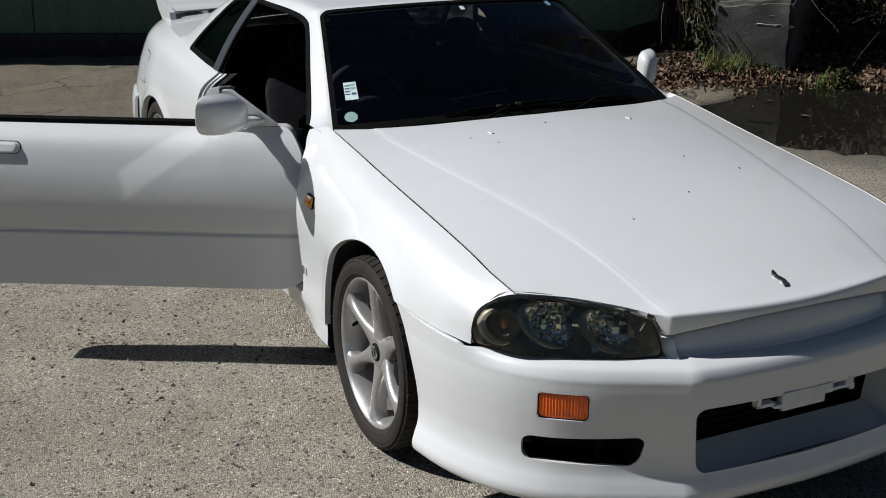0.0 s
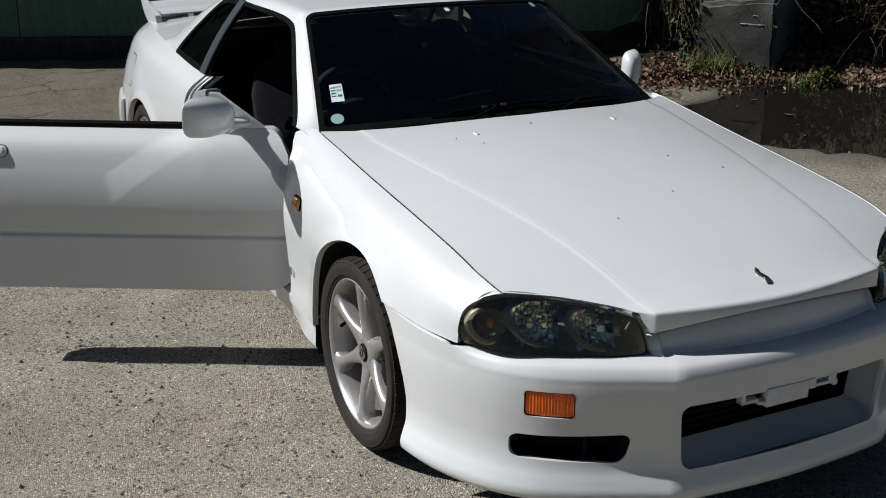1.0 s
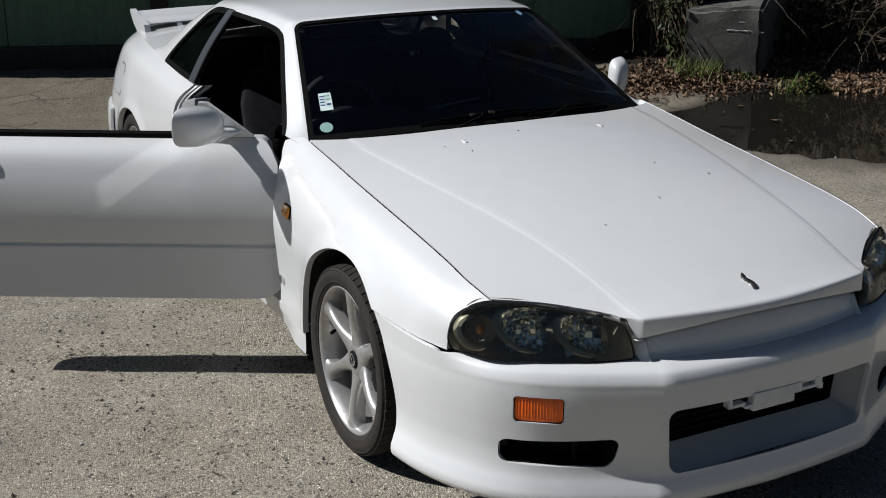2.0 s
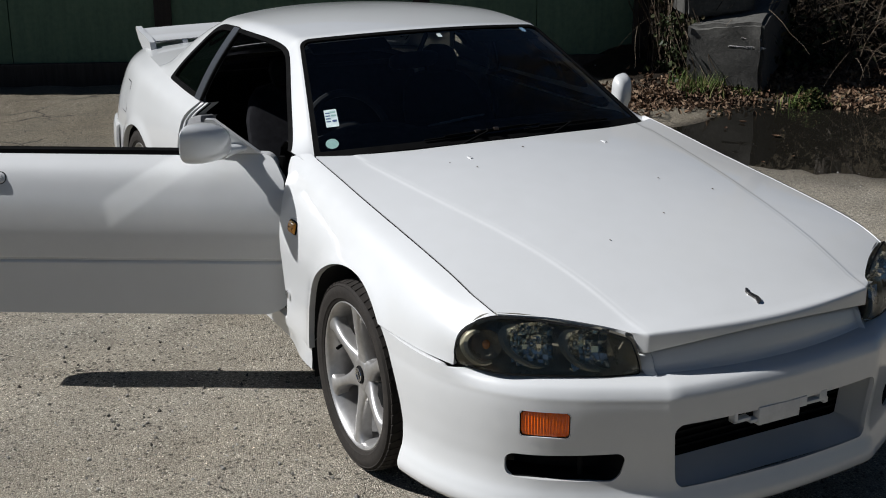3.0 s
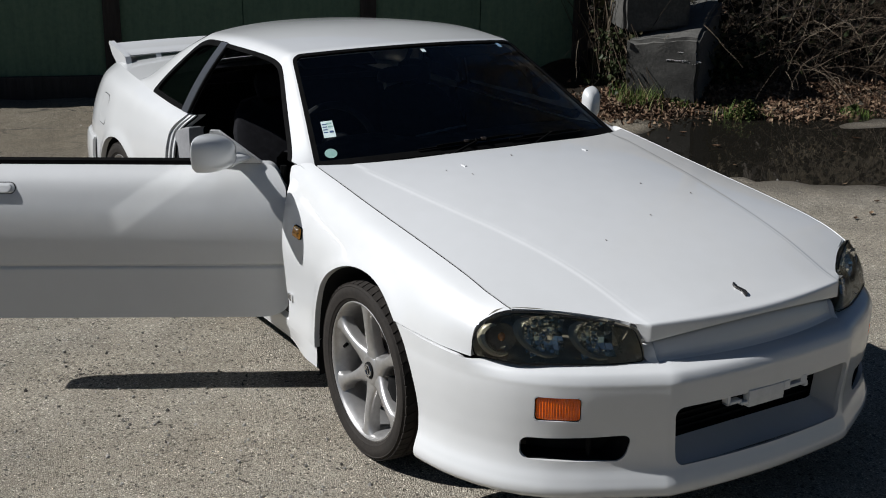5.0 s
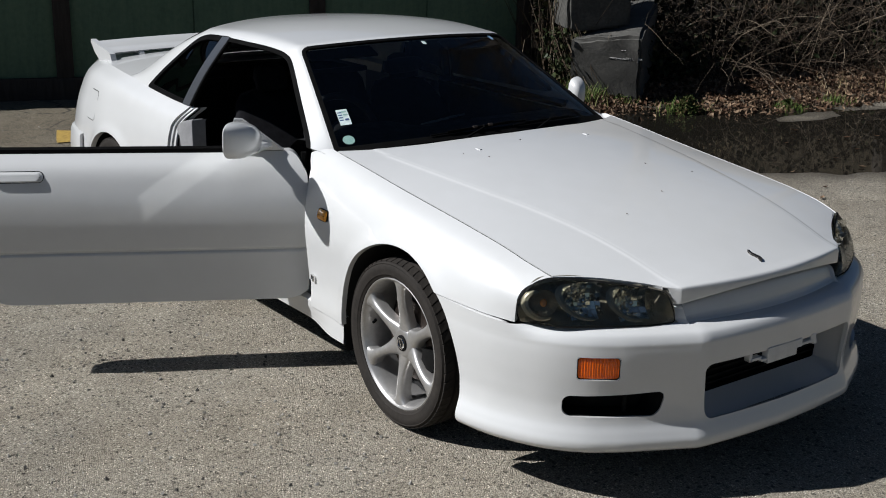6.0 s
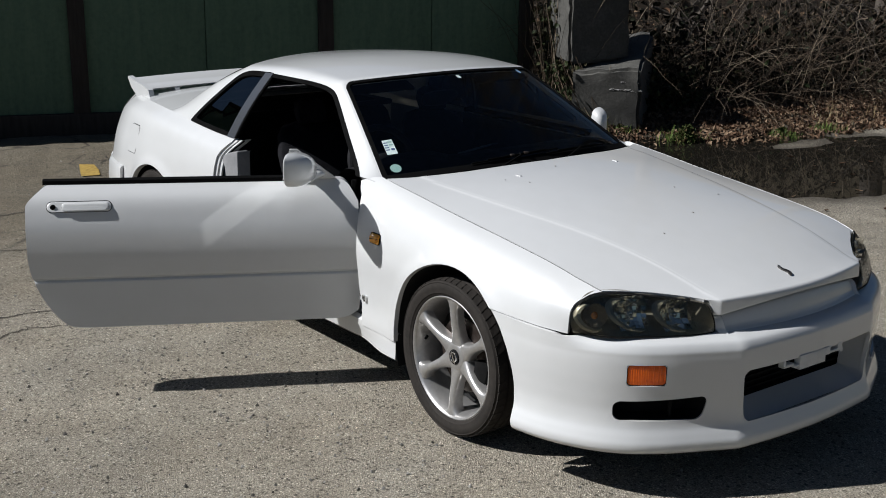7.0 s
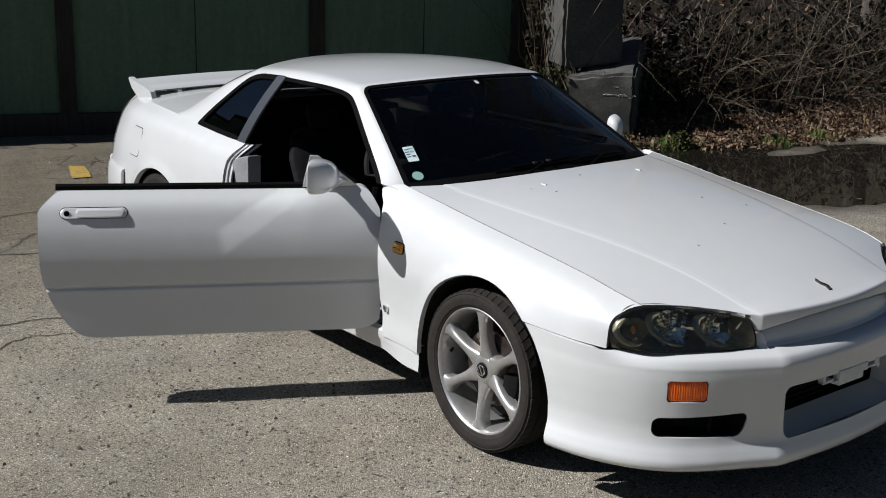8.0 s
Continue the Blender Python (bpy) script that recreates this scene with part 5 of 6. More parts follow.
def seat(y):
    def ring(x, z, w, t, cy=0.0, lean=0.0):
        return [(x + t * math.cos(a) + (0.035 * abs(math.cos(a + math.pi / 2)) ** 3), y + cy + w * math.copysign(abs(math.sin(a)) ** 0.7, math.sin(a)), z + lean * math.cos(a)) for a in np.linspace(0, 2 * math.pi, 25)[:-1]]
    back = part("seat", loft([ring(x, z, w, t) for x, z, w, t in ((-1.44, 0.42, 0.20, 0.06), (-1.49, 0.48, 0.235, 0.085), (-1.60, 0.64, 0.235, 0.085), (-1.70, 0.78, 0.215, 0.078), (-1.76, 0.86, 0.18, 0.066), (-1.785, 0.90, 0.14, 0.05), (-1.79, 0.915, 0.08, 0.02))]), CLOTH, car, "dark cloth front seat with headrest")
    part("seat_cushion", blob(-1.22, y, 0.43, 0.29, 0.25, 0.085, 3.5, 28, 14), CLOTH, back)
    part("headrest", loft([ring(x, z, w, t) for x, z, w, t in ((-1.735, 0.915, 0.05, 0.02), (-1.74, 0.925, 0.075, 0.042), (-1.755, 0.975, 0.085, 0.047), (-1.765, 1.018, 0.072, 0.040), (-1.77, 1.036, 0.04, 0.015))]), CLOTH, back)
    for dy in (-0.05, 0.05):
        part("headrest_post", tube([(-1.77, y + dy, 0.88), (-1.755, y + dy, 0.95)], 0.006, 6), CHROME, back)


seat(-0.385), seat(0.36)
part("rear_seat", joined(blob(-2.25, 0, 0.45, 0.24, 0.62, 0.10, 4, 28, 12), moved(blob(0, 0, 0, 0.09, 0.62, 0.26, 4, 28, 12), Matrix.Translation((-2.47, 0, 0.66)) @ pose(0, 0, 0, 0, -20, 0))), CLOTH, car)
part("parcel_shelf", cbox(-2.95, -2.45, -0.62, 0.62, 0.84, 0.87, 0.01), TRIM, car)
part("rear_mirror", joined(moved(blob(0, 0, 0, 0.018, 0.115, 0.034, 3.2), Matrix.Translation((-1.030, -0.12, 1.100)) @ pose(0, 0, 0, 0, 14, 8)), tube([(-1.040, -0.10, 1.11), (-1.10, -0.03, 1.185)], 0.010, 7)), TRIM, car)
part("rear_mirror_glass", moved(([(0, -0.105, -0.027), (0, 0.105, -0.027), (0, 0.105, 0.027), (0, -0.105, 0.027)], [(0, 1, 2, 3)]), Matrix.Translation((-1.051, -0.12, 1.097)) @ pose(0, 0, 0, 0, 14, 8)), MIRROR, car)
for y in (-0.30, 0.42):
    part("sun_visor", moved(cbox(-0.07, 0.07, -0.17, 0.17, -0.006, 0.006, 0.005), Matrix.Translation((-1.27, y, 1.150)) @ pose(0, 0, 0, 0, 24, 0)), TRIM, car)

# ---- the place: yard, wall, blocks, brush ----
WALL_END, WALL_DIR, WALL_OUT = Vector((-5.73, 4.29, 0)), Vector((0.348, 0.937, 0)).normalized(), Vector((0.937, -0.348, 0)).normalized()
PUDDLE = [(-3.05, 3.85), (-2.65, 4.20), (-2.42, 4.70), (-2.30, 5.4), (-2.2, 6.4), (-2.0, 8.0)]


def bank(x, y):
    """Metres behind the foot of the bank."""
    return (x + 4.70) * -0.989 + (y - 5.0) * 0.148


def near_line(x, y, line):
    best = 9.0
    for (ax, ay), (bx, by) in zip(line, line[1:]):
        dx, dy = bx - ax, by - ay
        t = min(max(((x - ax) * dx + (y - ay) * dy) / (dx * dx + dy * dy), 0), 1)
        best = min(best, math.hypot(x - ax - t * dx, y - ay - t * dy))
    return best


def ground_z(x, y):
    z = 0.0
    p = Vector((x, y, 0))
    if -9 < x < 3 and -5 < y < 12:
        z += 0.006 * noise.noise(p * 1.3) + 0.0025 * noise.noise(p * 6)
        wall = (p - WALL_END).dot(WALL_OUT)
        rough = ss(2.2, 0.4, wall)
        z += rough * (0.012 * noise.noise(p * 3.1 + Vector((5, 0, 0))) + 0.006 * noise.noise(p * 9))
        pud = near_line(x, y, PUDDLE)
        z -= 0.034 * ss(1.15, 0.15, pud) + 0.0095 * ss(2.2, 1.2, pud) * ss(-2.4, -3.1, x) + 0.0075 * ss(1.75, 1.0, pud)
        z += 0.023 * math.exp(-(((x + 3.08 + 0.10 * noise.noise(p * 2.1)) / 0.24) ** 2 + ((y - 5.60) / 0.74) ** 2))
        z += 0.030 * math.exp(-(((x + 3.0) / 0.25) ** 2 + ((y - 6.9) / 0.35) ** 2))
        z += 0.030 * math.exp(-(((x + 4.0) / 0.34) ** 2 + ((y - 3.55) / 0.45) ** 2))
    b = bank(x, y)
    if b > -0.6 and y > 3.0:
        z += (0.04 * ss(-0.5, 0.1, b) + 0.40 * ss(0.1, 1.5, b) + 1.7 * ss(1.5, 6.5, b) + 7.0 * ss(6, 25, b)) * ss(3.6, 4.6, y)
        z += 0.05 * noise.noise(p * 2.3) * ss(0, 0.8, b) * ss(3.6, 4.6, y)
    return z


def wobbled(m, vec, scale, amount):
    """A vector pushed about by noise, so that cells lose their straight sides."""
    n = node(m, "TexNoise", Scale=scale, Detail=2.0)
    link(m, vec, n.inputs["Vector"])
    w = node(m, "VectorMath")
    w.operation = "MULTIPLY_ADD"
    link(m, n.outputs["Color"], w.inputs[0])
    w.inputs[1].default_value = (amount, amount, 0.0)
    link(m, vec, w.inputs[2])
    return w.outputs[0]


def asphalt():
    m = material("weathered_asphalt", (0.17, 0.16, 0.145), 0.9, spec=0.2)
    pos = node(m, "NewGeometry").outputs["Position"]
    stones = node(m, "TexVoronoi", Scale=185.0, Randomness=1.0)
    small = node(m, "TexVoronoi", Scale=300.0, Randomness=1.0)
    for v in (stones, small):
        link(m, pos, v.inputs["Vector"])
    tone = m.node_tree.nodes.new("ShaderNodeSeparateColor")
    link(m, stones.outputs["Color"], tone.inputs[0])
    base = ramp(m, tone.outputs[0], [(0.0, (0.13, 0.121, 0.105)), (0.10, (0.225, 0.210, 0.183)), (0.5, (0.280, 0.262, 0.230)), (0.88, (0.315, 0.296, 0.262)), (0.94, (0.40, 0.38, 0.34)), (1.0, (0.56, 0.54, 0.50))])
    gaps = ramp(m, stones.outputs["Distance"], [(0.40, grey(1.05)), (0.74, grey(0.58))])
    base = mixc(m, 1.0, base, gaps, "MULTIPLY")
    tone2 = m.node_tree.nodes.new("ShaderNodeSeparateColor")
    link(m, small.outputs["Color"], tone2.inputs[0])
    base = mixc(m, 0.55, base, ramp(m, tone2.outputs[1], [(0.0, grey(0.72)), (0.6, grey(1.0)), (1.0, grey(1.35))]), "MULTIPLY")
    worn = noise_of(m, 0.55, 6.0, 0.65, pos)
    base = mixc(m, 1.0, base, ramp(m, worn, [(0.32, (1.12, 1.075, 0.985)), (0.62, (1.44, 1.385, 1.28))]), "MULTIPLY")
    patchy = noise_of(m, 3.2, 5.0, 0.6, pos)
    base = mixc(m, 1.0, base, ramp(m, patchy, [(0.30, grey(0.84)), (0.6, grey(1.06))]), "MULTIPLY")
    tint = noise_of(m, 1.7, 4.0, 0.6, pos)
    base = mixc(m, 1.0, base, ramp(m, tint, [(0.3, (1.025, 1.0, 0.965)), (0.7, (0.99, 1.0, 1.01))]), "MULTIPLY")
    # shade painted in pits where stones broke out and beside pebbles; single pale stones
    for cells, share, shade_ in ((46.0, 0.17, 0.40), (84.0, 0.20, 0.42), (88.0, 0.07, 1.6)):
        pit = node(m, "TexVoronoi", Scale=cells, Randomness=1.0)
        link(m, wobbled(m, pos, 90.0, 0.012), pit.inputs["Vector"])
        pick = m.node_tree.nodes.new("ShaderNodeSeparateColor")
        link(m, pit.outputs["Color"], pick.inputs[0])
        few = ramp(m, pick.outputs[0], [(share, grey(1)), (share + 0.01, grey(0))])
        core = ramp(m, pit.outputs["Distance"], [(0.26, grey(1)), (0.44, grey(0))])
        base = mixc(m, mixc(m, 1.0, few, core, "MULTIPLY"), base, mixc(m, 1.0, base, grey(shade_), "MULTIPLY"))
    # cracks, and old brownish asphalt towards the wall
    sep = node(m, "SeparateXYZ")
    link(m, pos, sep.inputs[0])
    wob = node(m, "VectorMath")
    wob.operation = "MULTIPLY_ADD"
    wn_ = node(m, "TexNoise", Scale=2.6, Detail=4.0)
    link(m, pos, wn_.inputs["Vector"])
    link(m, wn_.outputs["Color"], wob.inputs[0])
    wob.inputs[1].default_value = (0.35, 0.35, 0.0)
    link(m, pos, wob.inputs[2])
    crk = node(m, "TexVoronoi", Scale=1.7)
    crk.feature = "DISTANCE_TO_EDGE"
    link(m, wob.outputs[0], crk.inputs["Vector"])
    far = ramp(m, sep.outputs[0], [(0.0, grey(1)), (1.0, grey(0))])
    near_wall = node(m, "MapRange")
    link(m, sep.outputs[0], near_wall.inputs["Value"])
    for k, v in (("From Min", -4.2), ("From Max", -2.2), ("To Min", 1.0), ("To Max", 0.0)):
        near_wall.inputs[k].default_value = v
    base = mixc(m, near_wall.outputs[0], base, mixc(m, 1.0, base, (0.56, 0.54, 0.50), "MULTIPLY"))
    line = ramp(m, crk.outputs["Distance"], [(0.0, grey(1.0)), (0.022, grey(0.0))])
    broken = ramp(m, noise_of(m, 1.1, 3.0, 0.5, pos), [(0.46, grey(0)), (0.54, grey(1))])
    amount = mixc(m, 1.0, mixc(m, 1.0, line, broken, "MULTIPLY"), near_wall.outputs[0], "MULTIPLY")
    base = mixc(m, amount, base, (0.030, 0.028, 0.024))
    # damp ground lies low, beside the water
    damp = node(m, "MapRange")
    link(m, sep.outputs[2], damp.inputs["Value"])
    for k, v in (("From Min", -0.012), ("From Max", 0.001), ("To Min", 1.0), ("To Max", 0.0)):
        damp.inputs[k].default_value = v
    wet_side = node(m, "MapRange")
    link(m, sep.outputs[1], wet_side.inputs["Value"])
    for k, v in (("From Min", 2.3), ("From Max", 3.5), ("To Min", 0.0), ("To Max", 1.0)):
        wet_side.inputs[k].default_value = v
    wet = mixc(m, 1.0, damp.outputs[0], wet_side.outputs[0], "MULTIPLY")
    base = mixc(m, wet, base, mixc(m, 1.0, base, (0.22, 0.21, 0.20), "MULTIPLY"))
    # leaf mould on the bank, near black for the shade among the canes
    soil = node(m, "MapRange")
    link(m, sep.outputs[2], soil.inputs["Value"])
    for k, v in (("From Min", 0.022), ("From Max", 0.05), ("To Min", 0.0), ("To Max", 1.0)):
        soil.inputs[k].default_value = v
    shaded_mould = ramp(m, noise_of(m, 14.0, 6.0, 0.7, pos), [(0.3, (0.006, 0.0042, 0.0026)), (0.7, (0.030, 0.020, 0.011))])
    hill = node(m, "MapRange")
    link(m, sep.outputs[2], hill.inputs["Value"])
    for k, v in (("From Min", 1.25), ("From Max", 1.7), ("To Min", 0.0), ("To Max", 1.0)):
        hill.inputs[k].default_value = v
    shaded_mould = mixc(m, hill.outputs[0], shaded_mould, ramp(m, noise_of(m, 5.0, 6.0, 0.7, pos), [(0.3, (0.05, 0.04, 0.024)), (0.7, (0.15, 0.12, 0.075))]))
    base = mixc(m, soil.outputs[0], base, shaded_mould)
    link(m, base, bsdf(m)["Base Color"])
    rgh = mixc(m, wet, grey(0.88), grey(0.35))
    link(m, rgh, bsdf(m)["Roughness"])
    h = mixc(m, 0.35, ramp(m, stones.outputs["Distance"], [(0.2, grey(1)), (0.8, grey(0))]), ramp(m, small.outputs["Distance"], [(0.2, grey(1)), (0.8, grey(0))]))
    h = mixc(m, 1.0, h, mixc(m, 1.0, tone.outputs[1], grey(0.5), "ADD"), "MULTIPLY")
    bump(m, h, 0.85, 0.008)
    return m


ASPHALT = asphalt()
xs = np.concatenate([[-400, -150, -70, -40, -25, -18, -14, -11.5, -10, -9], np.arange(-8, 3.01, 0.06), [3.6, 5, 8, 14, 30, 80, 200, 400]])
ys = np.concatenate([[-400, -150, -60, -25, -12, -7, -5], np.arange(-4, 9.01, 0.06), [9.4, 10, 11, 13, 16, 22, 35, 70, 180, 400]])
gv, gf = grid(xs, ys)
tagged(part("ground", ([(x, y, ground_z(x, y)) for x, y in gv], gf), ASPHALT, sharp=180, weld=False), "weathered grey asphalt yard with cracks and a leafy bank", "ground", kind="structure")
water = material("puddle_water", (0.010, 0.009, 0.007), 0.02)
bsdf(water)["IOR"].default_value = 1.33
bump(water, noise_of(water, 7.0, 2.0), 0.015, 0.01)
tagged(part("water", ([(-4.4, 2.7, -0.0105), (-0.3, 2.7, -0.0105), (-0.3, 9.0, -0.0105), (-4.0, 9.0, -0.0105)], [(0, 1, 2, 3)]), water, weld=False), "still dark puddle on the asphalt", "puddle", kind="structure")

# the green wall with dark posts and base beam
GREEN = material("dark_green_wall_paint", (0.035, 0.07, 0.045), 0.7)
streak = noise_of(GREEN, 5.0, 5.0, 0.65, stretch=(3.0, 3.0, 0.35))
link(GREEN, ramp(GREEN, mixc(GREEN, 0.45, streak, noise_of(GREEN, 26.0)), [(0.28, (0.048, 0.094, 0.062)), (0.5, (0.074, 0.136, 0.088)), (0.74, (0.105, 0.165, 0.112))]), bsdf(GREEN)["Base Color"])
bump(GREEN, streak, 0.25, 0.004)
DARKWOOD = varied("dark_stained_timber", (0.012, 0.009, 0.008), (0.030, 0.023, 0.019), 5, (0.75, 0.9), relief=0.4, fine=50, stretch=(6, 6, 0.6))
WALL_M = Matrix(((WALL_DIR.x, -WALL_OUT.x, 0, WALL_END.x), (WALL_DIR.y, -WALL_OUT.y, 0, WALL_END.y), (0, 0, 1, 0), (0, 0, 0, 1)))
WALL_TOP = 2.85
wall = tagged(part("wall_rear", moved(cbox(-16.0, 0.24, 0.06, 0.22, -0.05, WALL_TOP, 0.01), WALL_M), GREEN), "dark green painted wall with brown posts", "wall", kind="structure")
seams = sorted([-15.9, -13.6, -11.4, -9.2, -7.05, -5.3, -4.02, -2.9, -1.79, -0.75, 0.2])
for a, b in zip(seams, seams[1:]):
    part("panel", moved(cbox(a + 0.004, b - 0.004, 0.030, 0.062, 0.19, WALL_TOP, 0.004), WALL_M), GREEN, wall)
for c in (-12.4, -10.3, -8.2, -6.1, -4.02, -1.79, 0.21):
    part("post", moved(cbox(c - 0.072, c + 0.072, -0.015, 0.06, -0.05, WALL_TOP, 0.008), WALL_M), DARKWOOD, wall)
part("base_beam", moved(cbox(-16.0, 0.14, -0.03, 0.06, -0.05, 0.19, 0.01), WALL_M), DARKWOOD, wall)
part("cap_beam", moved(cbox(-16.0, 0.28, -0.03, 0.25, WALL_TOP, WALL_TOP + 0.08, 0.01), WALL_M), DARKWOOD, wall)

# concrete blocks
CONCRETE = material("old_stained_concrete", (0.16, 0.155, 0.14), 0.9)
grime = noise_of(CONCRETE, 2.4, 7.0, 0.7)
link(CONCRETE, ramp(CONCRETE, mixc(CONCRETE, 0.4, grime, noise_of(CONCRETE, 40.0, 5.0)), [(0.25, (0.030, 0.029, 0.027)), (0.5, (0.058, 0.056, 0.050)), (0.78, (0.13, 0.125, 0.112))]), bsdf(CONCRETE)["Base Color"])
bump(CONCRETE, mixc(CONCRETE, 0.5, noise_of(CONCRETE, 18.0, 6.0), noise_of(CONCRETE, 90.0, 3.0)), 0.5, 0.012)
CHIPPED = varied("bare_chipped_concrete", (0.48, 0.47, 0.45), (0.68, 0.67, 0.64), 30, (0.85, 0.95), relief=0.4)


def block_mesh(w, l, h, seed, broken=0.0):
    """A cast block with worn, chipped edges; broken: how far its top has crumbled."""
    bm = bmesh.new()
    bmesh.ops.create_cube(bm, size=1)
    for v in bm.verts:
        v.co = ((v.co.x + 0.5) * w, (v.co.y + 0.5) * l, (v.co.z + 0.5) * h)
    bmesh.ops.bevel(bm, geom=bm.edges[:], offset=0.028, segments=2, affect="EDGES")
    bmesh.ops.subdivide_edges(bm, edges=[e for e in bm.edges if e.calc_length() > 0.12], cuts=10, use_grid_fill=True)
    off = Vector((seed * 7.1, seed * 3.3, 0))
    for v in bm.verts:
        n = noise.noise_vector(v.co * 5 + off) * 0.008 + noise.noise_vector(v.co * 17 + off) * 0.005
        edge = sum((min(c, s - c) < 0.035) for c, s in zip(v.co, (w, l, h)))
        v.co += n * (2.2 if edge > 1 else 1)
        if broken and v.co.z > h - 0.09:
            v.co.z -= broken * ss(0.1, 0.75, v.co.x / w) * (0.8 + 0.5 * noise.noise(v.co * 6 + off))
    geo = [tuple(v.co) for v in bm.verts], [tuple(v.index for v in f.verts) for f in bm.faces]
    bm.free()
    return geo


low_m = Matrix.Translation((-4.36, 4.78, -0.03)) @ pose(0, 0, 0, 0, 0, 219) @ pose(0, 0, 0, -8, 0, 0)
low = tagged(part("concrete_block", moved(block_mesh(0.63, 1.5, 0.64, 1, 0.07), low_m @ pose(0, 0, 0) @ Matrix.Diagonal((1, -1, 1, 1))), CONCRETE, sharp=60), "stained grey concrete block with a chipped white gouge", "concrete block", group="concrete blocks")
random.seed(5)
chips = []
for cx, cz, ww, hh in ((0.005, 0.395, 0.07, 0.022), (0.07, 0.402, 0.08, 0.012), (0.14, 0.410, 0.10, 0.009), (0.22, 0.424, 0.09, 0.007), (0.03, 0.468, 0.06, 0.010), (0.14, 0.488, 0.05, 0.005), (0.10, 0.415, 0.05, 0.005), (0.02, 0.375, 0.03, 0.010)):
    pts = [(cx + ww * 0.5 * math.cos(a) * random.uniform(0.6, 1.35) + 0.02, -0.012, cz + hh * 0.5 * math.sin(a) * random.uniform(0.3, 1.6) - 0.12 * (cx - 0.1) + 0.024) for a in np.linspace(0, 2 * math.pi, 19)[:-1]]
    n = len(pts)
    chips.append((pts + [(x, y + 0.015, z) for x, y, z in pts], [tuple(range(n))] + [(i, (i + 1) % n, n + (i + 1) % n, n + i) for i in range(n)]))
for chip in chips:
    part("gouge", moved(chip, low_m), CHIPPED, low, "white chipped scar in the concrete")
up_m = Matrix.Translation((-4.70, 4.94, 0.63)) @ pose(0, 0, 0, 4, 3, 0) @ pose(0, 0, 0, 0, 0, 250)
tagged(part("concrete_block", moved(block_mesh(0.60, 0.62, 0.72, 2), up_m @ Matrix.Diagonal((1, -1, 1, 1))), CONCRETE, sharp=60), "dark concrete block tilted on top of another", "concrete block", group="concrete blocks")

# ---- brush and litter ----
BARK = varied("grey_brown_bark", (0.035, 0.028, 0.022), (0.12, 0.10, 0.08), 6, (0.85, 0.95), relief=0.6, fine=60)


def leaf_material(name, cols, rough=0.6):
    m = material(name, cols[1], rough)
    rnd = node(m, "NewGeometry").outputs["Random Per Island"]
    link(m, ramp(m, rnd, [(i / (len(cols) - 1), c) for i, c in enumerate(cols)]), bsdf(m)["Base Color"])
    bsdf(m)["Specular IOR Level"].default_value = 0.12
    return m


DEADLEAF = leaf_material("dead_leaf", [(0.026, 0.015, 0.010), (0.082, 0.046, 0.028), (0.13, 0.080, 0.049), (0.25, 0.175, 0.115), (0.045, 0.028, 0.019)], 0.75)
TWIG = leaf_material("dry_bramble_cane", [(0.010, 0.008, 0.006), (0.034, 0.025, 0.017), (0.072, 0.053, 0.037), (0.16, 0.12, 0.085), (0.28, 0.23, 0.17)], 0.8)
IVY = leaf_material("ivy_leaf", [(0.014, 0.020, 0.008), (0.026, 0.036, 0.014), (0.045, 0.055, 0.024), (0.050, 0.042, 0.024)], 0.5)
GRASS = leaf_material("grass_blade", [(0.035, 0.060, 0.012), (0.07, 0.11, 0.024), (0.11, 0.145, 0.036), (0.15, 0.13, 0.06)], 0.6)
STRAW = leaf_material("dry_grass_blade", [(0.14, 0.10, 0.05), (0.26, 0.20, 0.11), (0.34, 0.28, 0.17)], 0.8)


def leaf(c, size, q, curl, wide=0.5):
    """A folded, curled leaf of eight faces."""
    rows = []
    for t, w in ((0.0, 0.05), (0.25, 0.8), (0.6, 1.0), (1.0, 0.06)):
        lift = curl * size * (t - 0.5) ** 2 * 4
        rows.append([((t - 0.5) * size, s * w * size * wide / 2, lift + abs(s) * 0.18 * size * w) for s in (-1, 0, 1)])
    g = loft(rows, closed=False)
    m = Matrix.Translation(c) @ q.to_matrix().to_4x4()
    return moved(g, m)


def tossed(flat=0.35):
    e = Euler((random.gauss(0, flat), random.gauss(0, flat), random.uniform(0, 6.283)))
    return e.to_quaternion()


random.seed(11)
bits = []
for _ in range(11000):
    y = random.uniform(3.2, 9.0)
    b = random.gauss(-0.30, 0.55) if y > 4.9 else random.gauss(0.0, 0.30)
    x = -4.70 - b + 0.15 * (y - 5.0) if y > 4.6 else -4.55 - b * 0.8 + 0.4 * (4.6 - y) * -0.2
    if bank(x, y) < -1.30 or (y < 4.2 and (Vector((x, y, 0)) - WALL_END).dot(WALL_OUT) < 0.05):
        continue
    z = ground_z(x, y)
    bits.append(leaf((x, y, max(z, -0.008) + random.uniform(0.006, 0.05) * (1 if bank(x, y) > -0.4 else 0.3)), random.uniform(0.030, 0.075), tossed(0.55), random.uniform(-0.4, 0.6), random.uniform(0.35, 0.6)))
for _ in range(1000):
    y = random.uniform(5.0, 13.0)
    x = -4.9 - abs(random.gauss(0, 3.0)) + 0.15 * (y - 5.0)
    bits.append(leaf((x, y, ground_z(x, y) + random.uniform(0.005, 0.04)), random.uniform(0.06, 0.14), tossed(0.5), random.uniform(-0.4, 0.6), random.uniform(0.35, 0.6)))
for _ in range(40):
    x, y = random.uniform(-4.2, -1.0), random.uniform(3.0, 7.0)
    bits.append(leaf((x, y, max(ground_z(x, y), -0.0105) + 0.004), random.uniform(0.03, 0.07), tossed(0.1), 0.2))
